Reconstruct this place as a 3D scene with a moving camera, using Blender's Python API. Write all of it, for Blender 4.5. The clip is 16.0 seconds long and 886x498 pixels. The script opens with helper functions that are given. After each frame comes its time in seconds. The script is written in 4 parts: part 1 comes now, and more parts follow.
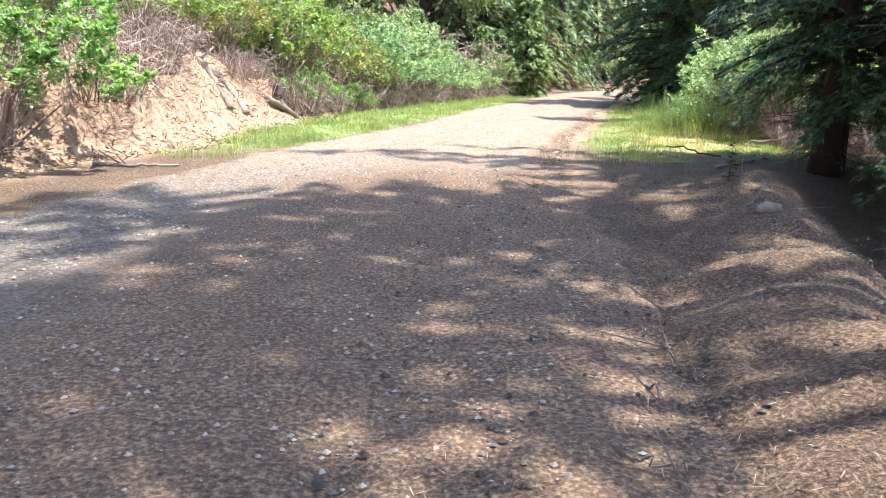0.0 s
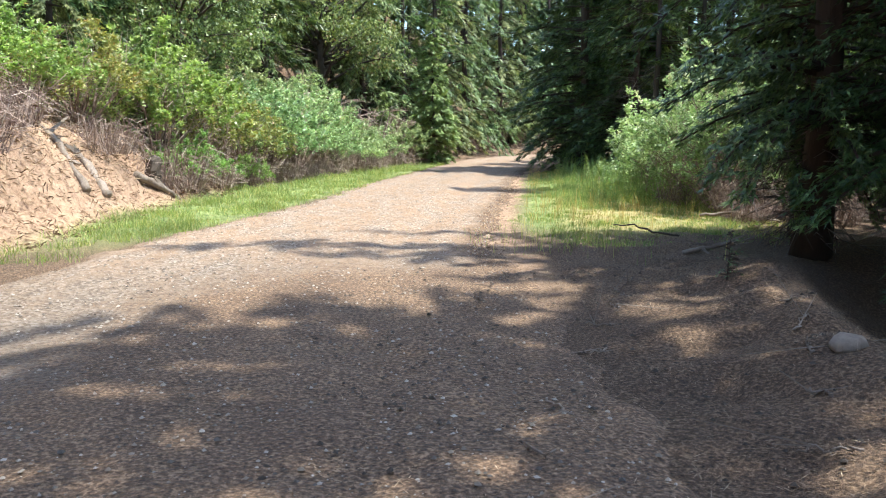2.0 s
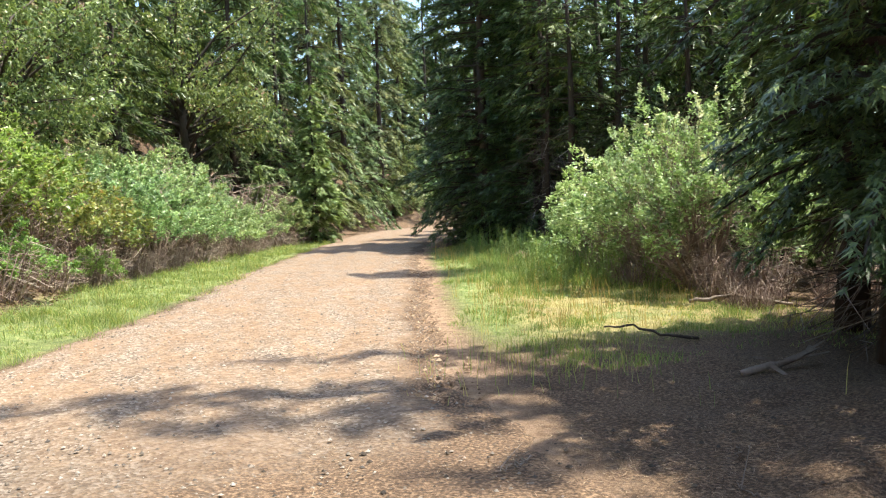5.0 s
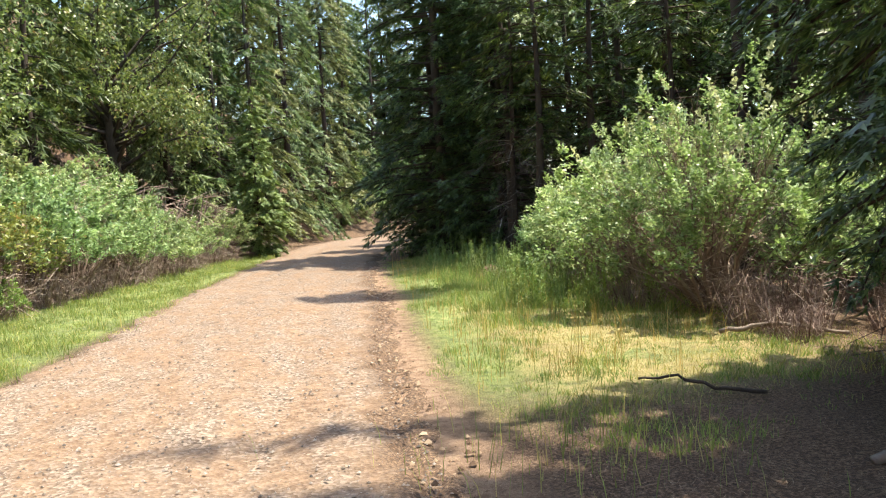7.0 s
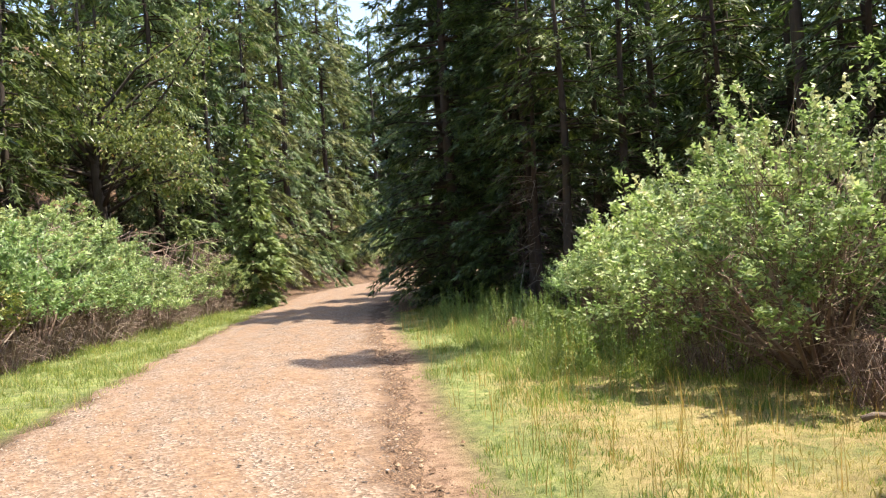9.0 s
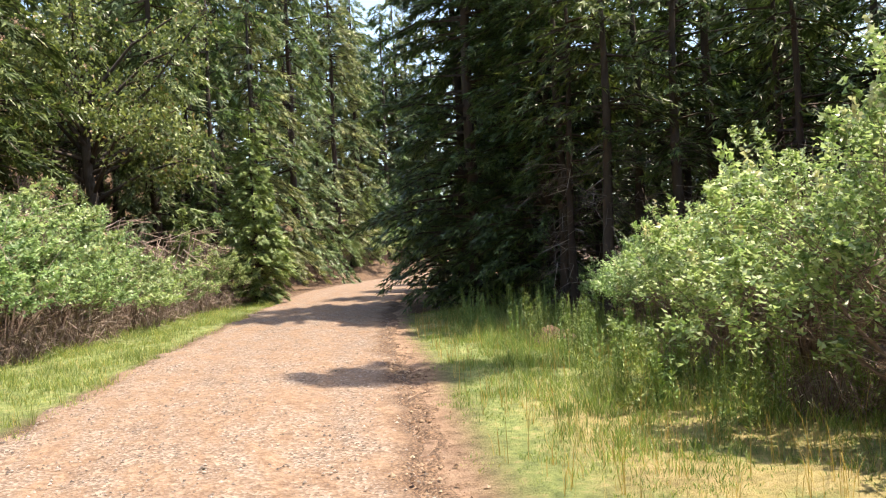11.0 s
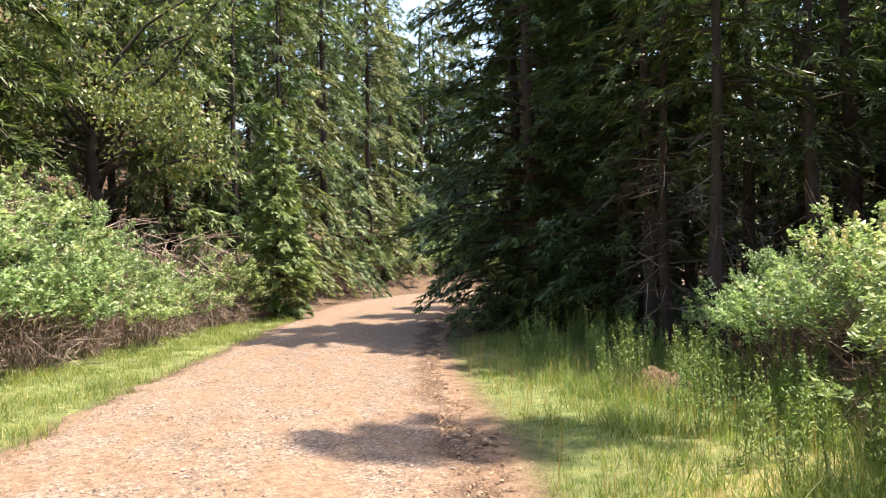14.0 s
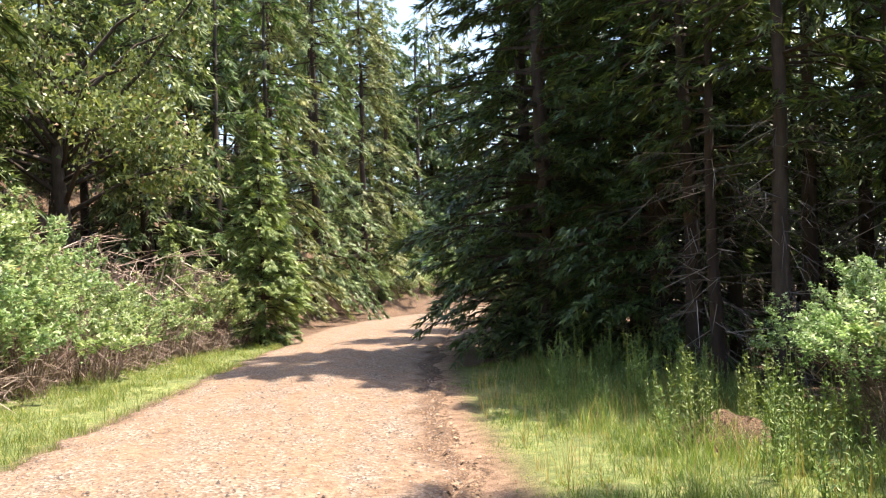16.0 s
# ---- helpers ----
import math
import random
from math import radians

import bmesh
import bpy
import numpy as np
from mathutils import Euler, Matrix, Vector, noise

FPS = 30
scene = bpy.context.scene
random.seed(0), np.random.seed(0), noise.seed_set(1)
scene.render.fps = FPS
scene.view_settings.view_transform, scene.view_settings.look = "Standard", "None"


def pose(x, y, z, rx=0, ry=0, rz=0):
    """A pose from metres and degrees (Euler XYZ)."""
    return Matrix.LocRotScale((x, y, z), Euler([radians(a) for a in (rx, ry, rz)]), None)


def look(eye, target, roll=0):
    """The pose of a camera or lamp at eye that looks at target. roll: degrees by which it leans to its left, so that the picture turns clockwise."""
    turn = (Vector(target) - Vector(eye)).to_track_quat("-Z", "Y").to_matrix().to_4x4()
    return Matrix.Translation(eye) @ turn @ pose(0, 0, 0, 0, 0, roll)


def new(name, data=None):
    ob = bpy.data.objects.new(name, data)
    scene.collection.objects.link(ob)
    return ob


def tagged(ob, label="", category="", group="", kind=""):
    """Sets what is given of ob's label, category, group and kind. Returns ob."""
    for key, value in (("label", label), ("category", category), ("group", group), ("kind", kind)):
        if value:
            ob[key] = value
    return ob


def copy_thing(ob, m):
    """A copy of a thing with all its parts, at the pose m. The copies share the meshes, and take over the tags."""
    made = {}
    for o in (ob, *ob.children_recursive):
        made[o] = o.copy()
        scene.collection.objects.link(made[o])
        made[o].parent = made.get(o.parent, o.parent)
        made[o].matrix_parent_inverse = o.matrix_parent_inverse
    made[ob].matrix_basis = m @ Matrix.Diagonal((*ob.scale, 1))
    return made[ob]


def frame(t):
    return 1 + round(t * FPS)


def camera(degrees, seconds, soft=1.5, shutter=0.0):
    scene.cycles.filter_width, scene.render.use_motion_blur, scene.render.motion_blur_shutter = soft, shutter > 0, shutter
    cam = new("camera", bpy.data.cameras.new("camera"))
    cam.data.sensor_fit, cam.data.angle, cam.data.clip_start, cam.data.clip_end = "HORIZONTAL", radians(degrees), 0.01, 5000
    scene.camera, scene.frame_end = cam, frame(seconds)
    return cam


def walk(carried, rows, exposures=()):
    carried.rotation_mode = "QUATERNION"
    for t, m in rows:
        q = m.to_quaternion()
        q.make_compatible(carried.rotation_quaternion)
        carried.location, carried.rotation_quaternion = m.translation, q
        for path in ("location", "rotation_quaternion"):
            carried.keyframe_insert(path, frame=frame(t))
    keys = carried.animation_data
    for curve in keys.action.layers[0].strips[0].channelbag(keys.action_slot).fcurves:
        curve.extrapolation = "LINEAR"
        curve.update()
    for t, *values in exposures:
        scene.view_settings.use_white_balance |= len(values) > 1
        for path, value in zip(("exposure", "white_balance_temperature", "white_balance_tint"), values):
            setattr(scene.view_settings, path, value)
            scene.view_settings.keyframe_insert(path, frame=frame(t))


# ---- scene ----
cam = camera(57.1, 16.0, 1.15)
METRES, EYE, TILT, LEAN, TURN = 20.3, 1.5, 0.0, 0.0, 0.0
ROWS = [
    (0.0, 0.0, 0.0, 0.0, 0.26, -12.58, -1.18),
    (0.5, 0.0007, 0.0325, 0.0026, 2.26, -10.63, -1.17),
    (1.0, 0.0008, 0.0675, 0.0031, -0.01, -10.44, -0.61),
    (1.5, 0.002, 0.1053, 0.0036, -4.18, -9.02, -0.1),
    (2.0, -0.0025, 0.1401, 0.0028, -6.58, -8.02, -0.28),
    (2.5, -0.0041, 0.1723, 0.0037, -7.87, -6.42, -0.74),
    (3.0, -0.0046, 0.2065, 0.005, -9.04, -3.81, -1.35),
    (3.5, -0.0047, 0.2412, 0.0047, -11.03, -3.72, -0.33),
    (6.0, 0.002, 0.4007, 0.0077, -17.18, -2.39, 2.02),
    (6.5, 0.0083, 0.4297, 0.0099, -18.17, -2.27, 2.2),
    (7.0, 0.0149, 0.4573, 0.0108, -19.16, -2.89, 3.24),
    (7.5, 0.0227, 0.4865, 0.0129, -19.48, -0.68, 2.81),
    (8.0, 0.0288, 0.5186, 0.012, -19.48, 0.42, 2.44),
    (8.5, 0.036, 0.547, 0.012, -19.07, 0.44, 4.08),
    (9.0, 0.0405, 0.5783, 0.0126, -19.01, 0.21, 3.8),
    (9.5, 0.0433, 0.6063, 0.0127, -18.95, -0.05, 3.88),
    (12.0, 0.0789, 0.7509, 0.0123, -17.07, 0.42, 0.92),
    (12.5, 0.0846, 0.7802, 0.0128, -15.97, 1.58, 0.65),
    (13.0, 0.09, 0.8139, 0.0098, -17.62, 1.29, -0.33),
    (13.5, 0.0935, 0.8392, 0.0091, -17.98, 0.95, 0.31),
    (14.0, 0.0971, 0.8703, 0.0095, -16.38, 1.18, 1.09),
    (14.5, 0.1019, 0.8989, 0.0098, -15.45, 1.12, 1.67),
    (15.0, 0.1104, 0.9259, 0.0113, -15.61, 1.59, 1.97),
    (15.5, 0.1164, 0.9541, 0.0108, -16.72, 2.3, 2.85),
    (16.0, 0.1248, 0.9846, 0.0085, -16.56, 2.54, 1.75),
]
walk_rows = [(t, pose(0, 0, EYE, TILT, LEAN, TURN) @ pose(METRES * x, METRES * y, METRES * z, 90 + pitch, roll, yaw)) for t, x, y, z, yaw, pitch, roll in ROWS]
EXPOSURES = [(0.0, 2.1, 5750, 5), (0.5, 1.82, 5800, 2), (1.0, 1.77, 5850, 1), (1.5, 1.7, 5850, 1), (2.5, 1.68, 5950, 1), (3.5, 1.68, 6150, 1), (6.0, 1.56, 6650, 3), (7.0, 1.56, 6750, 5), (8.0, 1.52, 6900, 10), (12.0, 1.5, 7000, 13), (16.0, 1.77, 6900, 14)]
walk(cam, walk_rows, EXPOSURES)

# ---- world and sun ----
SUN_ELEV = 70.0
SUN_DIR = Vector((0.989, -0.145, math.tan(radians(SUN_ELEV)))).normalized()   # towards the sun
world = bpy.data.worlds.new("sky")
scene.world = world
world.use_nodes = True
wn = world.node_tree
sky = wn.nodes.new("ShaderNodeTexSky")
sky.sky_type = "NISHITA"
sky.sun_disc = False
sky.sun_elevation = radians(SUN_ELEV)
sky.sun_rotation = math.atan2(SUN_DIR.x, SUN_DIR.y)
sky.air_density, sky.dust_density = 1.0, 1.5
wn.nodes["Background"].inputs["Strength"].default_value = 0.15
wn.links.new(sky.outputs[0], wn.nodes["Background"].inputs["Color"])
sun_data = bpy.data.lights.new("sun", "SUN")
sun_data.energy, sun_data.angle, sun_data.color = 3.6, radians(0.6), (1.0, 0.92, 0.79)
sun = new("sun", sun_data)
sun.matrix_world = look(SUN_DIR * 60, (0, 0, 0))


# ---- materials ----
def mat_base(name):
    m = bpy.data.materials.new(name)
    m.use_nodes = True
    nt = m.node_tree
    return m, nt, nt.nodes["Principled BSDF"]


def ramp(nt, source, stops):
    r = nt.nodes.new("ShaderNodeValToRGB")
    while len(r.color_ramp.elements) < len(stops):
        r.color_ramp.elements.new(0.5)
    for e, (p, c) in zip(r.color_ramp.elements, stops):
        e.position, e.color = p, (*c, 1)
    nt.links.new(source, r.inputs[0])
    return r.outputs[0]


def noise_tex(nt, scale, detail=4.0, rough=0.6, stretch=None):
    tc = nt.nodes.new("ShaderNodeNewGeometry")
    src = tc.outputs["Position"]
    if stretch:
        mp = nt.nodes.new("ShaderNodeMapping")
        mp.inputs["Scale"].default_value = stretch
        nt.links.new(src, mp.inputs[0])
        src = mp.outputs[0]
    n = nt.nodes.new("ShaderNodeTexNoise")
    n.inputs["Scale"].default_value, n.inputs["Detail"].default_value, n.inputs["Roughness"].default_value = scale, detail, rough
    nt.links.new(src, n.inputs["Vector"])
    return n.outputs["Fac"]


def mix(nt, fac, a, b, kind="MIX"):
    m = nt.nodes.new("ShaderNodeMix")
    m.data_type, m.blend_type = "RGBA", kind
    for sock, v in ((m.inputs[0], fac), (m.inputs[6], a), (m.inputs[7], b)):
        if isinstance(v, (int, float)):
            sock.default_value = v
        elif isinstance(v, tuple):
            sock.default_value = (*v, 1)
        else:
            nt.links.new(v, sock)
    return m.outputs[2]


def bump(nt, bsdf, height, strength, dist):
    b = nt.nodes.new("ShaderNodeBump")
    b.inputs["Strength"].default_value, b.inputs["Distance"].default_value = strength, dist
    nt.links.new(height, b.inputs["Height"])
    nt.links.new(b.outputs[0], bsdf.inputs["Normal"])


def leaf_mat(name, stops, through_col, amount=0.3, rough=0.5):
    """Leaves: colour varies leaf by leaf and in broad patches, some light passes through."""
    m, nt, p = mat_base(name)
    g = nt.nodes.new("ShaderNodeNewGeometry")
    col = ramp(nt, g.outputs["Random Per Island"], stops)
    patch = ramp(nt, noise_tex(nt, 0.9, 3), [(0.3, (0.62, 0.66, 0.6)), (0.7, (1.25, 1.2, 1.1))])
    col = mix(nt, 1.0, col, patch, "MULTIPLY")
    oi = nt.nodes.new("ShaderNodeObjectInfo")
    tint = ramp(nt, oi.outputs["Random"], [(0.0, (0.85, 1.0, 0.9)), (1.0, (1.15, 1.02, 0.9))])
    col = mix(nt, 1.0, col, tint, "MULTIPLY")
    nt.links.new(col, p.inputs["Base Color"])
    p.inputs["Roughness"].default_value = rough
    tr = nt.nodes.new("ShaderNodeBsdfTranslucent")
    nt.links.new(mix(nt, 1.0, col, through_col, "MULTIPLY"), tr.inputs[0])
    ms = nt.nodes.new("ShaderNodeMixShader")
    ms.inputs[0].default_value = amount
    nt.links.new(p.outputs[0], ms.inputs[1])
    nt.links.new(tr.outputs[0], ms.inputs[2])
    nt.links.new(ms.outputs[0], nt.nodes["Material Output"].inputs[0])
    return m


def bark_mat(name, dark, light, scale=9.0):
    m, nt, p = mat_base(name)
    n = noise_tex(nt, scale, 6, 0.7, (1, 1, 0.18))
    col = ramp(nt, n, [(0.32, dark), (0.68, light)])
    nt.links.new(mix(nt, 0.5, col, ramp(nt, noise_tex(nt, 1.3, 3), [(0.35, dark), (0.7, light)])), p.inputs["Base Color"])
    p.inputs["Roughness"].default_value = 0.9
    bump(nt, p, n, 0.9, 0.04)
    return m


def ground_mat():
    """Forest soil: sandy bank, litter of needles under the trees, greenish turf where it is grown over."""
    m, nt, p = mat_base("forest_soil")
    fine, mid, big = noise_tex(nt, 38, 5, 0.7), noise_tex(nt, 6, 5, 0.65), noise_tex(nt, 0.8, 4)
    litter = ramp(nt, fine, [(0.34, (0.035, 0.022, 0.015)), (0.5, (0.13, 0.08, 0.05)), (0.66, (0.34, 0.23, 0.15))])
    sand = ramp(nt, mid, [(0.3, (0.15, 0.085, 0.055)), (0.5, (0.43, 0.29, 0.2)), (0.8, (0.62, 0.46, 0.34))])
    turf = ramp(nt, mid, [(0.35, (0.12, 0.17, 0.05)), (0.55, (0.25, 0.31, 0.1)), (0.72, (0.42, 0.36, 0.18))])
    at = nt.nodes.new("ShaderNodeAttribute")
    at.attribute_name = "cover"
    sp = nt.nodes.new("ShaderNodeSeparateColor")
    nt.links.new(at.outputs["Color"], sp.inputs[0])
    col = mix(nt, sp.outputs[0], litter, sand)
    col = mix(nt, sp.outputs[1], col, turf)
    dry = ramp(nt, mid, [(0.3, (0.27, 0.22, 0.09)), (0.5, (0.42, 0.35, 0.15)), (0.7, (0.55, 0.42, 0.22))])
    bare = ramp(nt, noise_tex(nt, 1.1, 6, 0.7), [(0.5, (1, 1, 1)), (0.62, (0.15, 0.15, 0.15))])
    col = mix(nt, mix(nt, 1.0, sp.outputs[2], bare, "MULTIPLY"), col, dry)
    col = mix(nt, 1.0, col, ramp(nt, big, [(0.3, (0.72, 0.68, 0.66)), (0.7, (1.1, 1.06, 1.0))]), "MULTIPLY")
    nt.links.new(col, p.inputs["Base Color"])
    p.inputs["Roughness"].default_value = 0.95
    bump(nt, p, mix(nt, 0.5, fine, mid), 1.0, 0.09)
    return m


def road_mat():
    """Crushed stone pressed into reddish tan dirt."""
    m, nt, p = mat_base("gravel_road")
    geo = nt.nodes.new("ShaderNodeNewGeometry")
    v = nt.nodes.new("ShaderNodeTexVoronoi")
    v.inputs["Scale"].default_value = 34
    nt.links.new(geo.outputs["Position"], v.inputs["Vector"])
    stones = ramp(nt, v.outputs["Color"], [(0.15, (0.085, 0.063, 0.05)), (0.5, (0.205, 0.155, 0.118)), (0.85, (0.42, 0.34, 0.28))])
    dirt = ramp(nt, noise_tex(nt, 11, 6, 0.7), [(0.4, (0.165, 0.096, 0.056)), (0.6, (0.315, 0.205, 0.13))])
    cover = ramp(nt, noise_tex(nt, 2.2, 5, 0.7, (1, 0.35, 1)), [(0.34, (0.1, 0.1, 0.1)), (0.6, (0.9, 0.9, 0.9))])
    col = mix(nt, cover, stones, dirt)
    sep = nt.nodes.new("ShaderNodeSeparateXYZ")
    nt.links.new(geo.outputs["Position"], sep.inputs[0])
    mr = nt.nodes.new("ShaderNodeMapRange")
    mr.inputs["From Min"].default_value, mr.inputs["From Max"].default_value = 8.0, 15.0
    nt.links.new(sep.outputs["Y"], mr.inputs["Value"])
    grey = mix(nt, 1.0, stones, (0.36, 0.41, 0.47), "MULTIPLY")      # greyer crushed rock at the road's start, darkened further as painted tree shade
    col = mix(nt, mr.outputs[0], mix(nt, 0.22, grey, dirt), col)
    at = nt.nodes.new("ShaderNodeAttribute")
    at.attribute_name = "litter"
    soil = ramp(nt, noise_tex(nt, 38, 5, 0.7), [(0.34, (0.035, 0.022, 0.015)), (0.5, (0.13, 0.08, 0.05)), (0.66, (0.34, 0.23, 0.15))])
    soil = mix(nt, 1.0, soil, ramp(nt, noise_tex(nt, 0.8, 4), [(0.3, (0.72, 0.68, 0.66)), (0.7, (1.1, 1.06, 1.0))]), "MULTIPLY")
    ad = nt.nodes.new("ShaderNodeMath")
    nt.links.new(at.outputs["Fac"], ad.inputs[0])
    nt.links.new(noise_tex(nt, 4.5, 9, 0.85), ad.inputs[1])
    col = mix(nt, ramp(nt, ad.outputs[0], [(0.62, (0, 0, 0)), (1.25, (1, 1, 1))]), col, soil)
    nt.links.new(col, p.inputs["Base Color"])
    p.inputs["Roughness"].default_value = 0.92
    bump(nt, p, mix(nt, 0.5, v.outputs["Distance"], noise_tex(nt, 9, 6, 0.75)), 0.8, 0.035)
    return m


def island_mat(name, stops, rough=0.85):
    m, nt, p = mat_base(name)
    g = nt.nodes.new("ShaderNodeNewGeometry")
    col = ramp(nt, g.outputs["Random Per Island"], stops)
    col = mix(nt, 1.0, col, ramp(nt, noise_tex(nt, 14, 4), [(0.3, (0.75, 0.75, 0.75)), (0.7, (1.15, 1.15, 1.15))]), "MULTIPLY")
    nt.links.new(col, p.inputs["Base Color"])
    p.inputs["Roughness"].default_value = rough
    return m


FIR = leaf_mat("fir_needles", [(0.0, (0.052, 0.085, 0.045)), (0.6, (0.105, 0.16, 0.07)), (0.9, (0.2, 0.28, 0.12)), (1.0, (0.31, 0.38, 0.17))], (1.0, 1.06, 0.65), 0.32, 0.4)
CEDAR = leaf_mat("cedar_sprays", [(0.0, (0.09, 0.13, 0.07)), (0.6, (0.21, 0.27, 0.135)), (1.0, (0.43, 0.47, 0.28))], (1.0, 1.05, 0.7), 0.33, 0.42)
OAK = leaf_mat("oak_leaves", [(0.0, (0.085, 0.125, 0.05)), (0.5, (0.2, 0.255, 0.1)), (0.92, (0.4, 0.45, 0.21)), (1.0, (0.36, 0.22, 0.14))], (1.0, 1.03, 0.65), 0.3, 0.42)
YOUNG = leaf_mat("young_cedar_sprays", [(0.0, (0.11, 0.19, 0.08)), (0.6, (0.23, 0.34, 0.15)), (1.0, (0.4, 0.5, 0.24))], (1.0, 1.06, 0.6), 0.33)
BUSH_LIME = leaf_mat("lime_leaves", [(0.0, (0.15, 0.22, 0.08)), (0.6, (0.31, 0.43, 0.16)), (0.94, (0.5, 0.59, 0.31)), (1.0, (0.42, 0.3, 0.18))], (0.97, 1.08, 0.62), 0.46, 0.4)
BUSH_OLIVE = leaf_mat("olive_leaves", [(0.0, (0.14, 0.17, 0.06)), (0.6, (0.3, 0.34, 0.13)), (0.85, (0.42, 0.42, 0.2)), (1.0, (0.4, 0.24, 0.14))], (1.0, 1.05, 0.6), 0.36)
BUSH_BLUE = leaf_mat("grey_green_leaves", [(0.0, (0.18, 0.25, 0.13)), (0.6, (0.39, 0.48, 0.27)), (0.95, (0.61, 0.67, 0.47)), (1.0, (0.42, 0.3, 0.2))], (1.0, 1.05, 0.78), 0.4, 0.42)
SHRUB = leaf_mat("shrub_leaves", [(0.0, (0.15, 0.25, 0.105)), (0.55, (0.33, 0.46, 0.24)), (1.0, (0.58, 0.69, 0.5))], (1.0, 1.06, 0.78), 0.42, 0.4)
FLOWER = leaf_mat("cream_blossom", [(0.0, (0.6, 0.64, 0.46)), (1.0, (0.78, 0.8, 0.66))], (1.0, 1.0, 0.8), 0.25)
GRASS = leaf_mat("green_grass", [(0.0, (0.15, 0.23, 0.085)), (0.6, (0.28, 0.38, 0.155)), (0.85, (0.44, 0.48, 0.24)), (1.0, (0.58, 0.5, 0.32))], (1.05, 1.06, 0.55), 0.48)
STRAW = leaf_mat("dry_grass", [(0.0, (0.3, 0.28, 0.1)), (0.5, (0.5, 0.43, 0.2)), (1.0, (0.62, 0.52, 0.3))], (1.1, 1.0, 0.5), 0.3)
WEED = leaf_mat("weed_leaves", [(0.0, (0.13, 0.2, 0.075)), (0.6, (0.25, 0.35, 0.13)), (1.0, (0.4, 0.48, 0.22))], (1.0, 1.06, 0.55), 0.33)
BARK = bark_mat("fir_bark", (0.03, 0.022, 0.018), (0.105, 0.078, 0.06))
BARK_RED = bark_mat("cedar_bark", (0.026, 0.017, 0.013), (0.085, 0.055, 0.04))
DEAD = bark_mat("weathered_wood", (0.12, 0.09, 0.075), (0.34, 0.27, 0.22), 14)
TWIG = island_mat("bare_twigs", [(0.0, (0.13, 0.08, 0.068)), (0.6, (0.29, 0.205, 0.17)), (1.0, (0.48, 0.39, 0.33))])
DRY_TWIG = island_mat("grey_dead_twigs", [(0.0, (0.05, 0.042, 0.038)), (0.7, (0.15, 0.125, 0.11)), (1.0, (0.42, 0.37, 0.33))])
NEEDLES = island_mat("needle_litter", [(0.0, (0.08, 0.044, 0.025)), (0.5, (0.22, 0.13, 0.075)), (1.0, (0.46, 0.34, 0.23))])
STONE = island_mat("crushed_stone", [(0.0, (0.08, 0.067, 0.06)), (0.5, (0.22, 0.175, 0.14)), (1.0, (0.44, 0.38, 0.33))])
SOIL, ROAD = ground_mat(), road_mat()

rng = np.random.default_rng(7)


# ---- mesh helpers ----
def mesh_of(name, verts, faces, mats, smooth=False):
    verts, faces = np.asarray(verts, np.float32).reshape(-1, 3), np.asarray(faces, np.int32)
    me = bpy.data.meshes.new(name)
    n, k = faces.shape
    me.vertices.add(len(verts))
    me.vertices.foreach_set("co", verts.ravel())
    me.loops.add(n * k)
    me.loops.foreach_set("vertex_index", faces.ravel())
    me.polygons.add(n)
    me.polygons.foreach_set("loop_start", np.arange(0, n * k, k, dtype=np.int32))
    me.polygons.foreach_set("use_smooth", np.full(n, smooth))
    me.update(calc_edges=True)
    me.materials.append(mats)
    return me


def part(name, me, parent, label=""):
    ob = new(name, me)
    ob.parent = parent
    if name in ("branchwork", "twiggery", "brush", "crown", "foliage", "blossom", "leafage"):
        tagged(ob, kind="stuff")
    return tagged(ob, label) if label else ob


def unit(a):
    return a / (np.linalg.norm(a, axis=-1, keepdims=True) + 1e-9)


def diamonds(c, d, length, width, side=None):
    """Leaf blades: base c, pointing along d, with a random or given side direction."""
    n = len(c)
    d = unit(d)
    if side is None:
        side = rng.normal(size=(n, 3))
    s = unit(np.cross(d, side))
    length, width = np.broadcast_to(length, n)[:, None], np.broadcast_to(width, n)[:, None]
    mid = c + d * length * 0.45
    v = np.stack([c, mid + s * width / 2, c + d * length, mid - s * width / 2], 1)
    return v.reshape(-1, 3), np.arange(n * 4).reshape(n, 4)


def slivers(c, d, length, width, up):
    """Small pointed leaves and needle sprays, one triangle each: broad near the base, sharp at the tip."""
    n = len(c)
    d = unit(d)
    s = unit(np.cross(d, up)) * np.broadcast_to(width, n)[:, None] / 2
    tip = c + d * np.broadcast_to(length, n)[:, None]
    return np.stack([c - s, c + s, tip], 1).reshape(-1, 3), np.arange(n * 3).reshape(n, 3)


def tubes(p0, p1, r0, r1, sides=3):
    """Tapered sticks from p0 to p1."""
    p0, p1 = np.asarray(p0, float), np.asarray(p1, float)
    n = len(p0)
    d = unit(p1 - p0)
    ref = np.where(np.abs(d[:, 2:3]) > 0.9, np.array([[1.0, 0, 0]]), np.array([[0, 0, 1.0]]))
    a = unit(np.cross(d, ref))
    b = np.cross(d, a)
    r0, r1 = np.broadcast_to(r0, n), np.broadcast_to(r1, n)
    th = np.arange(sides) * 2 * np.pi / sides
    off = a[:, None] * np.cos(th)[None, :, None] + b[:, None] * np.sin(th)[None, :, None]
    v = np.concatenate([p0[:, None] + off * r0[:, None, None], p1[:, None] + off * r1[:, None, None]], 1)
    k = np.arange(sides)
    f = np.stack([k, (k + 1) % sides, (k + 1) % sides + sides, k + sides], 1)
    return v.reshape(-1, 3), (f[None] + (np.arange(n) * 2 * sides)[:, None, None]).reshape(-1, 4)


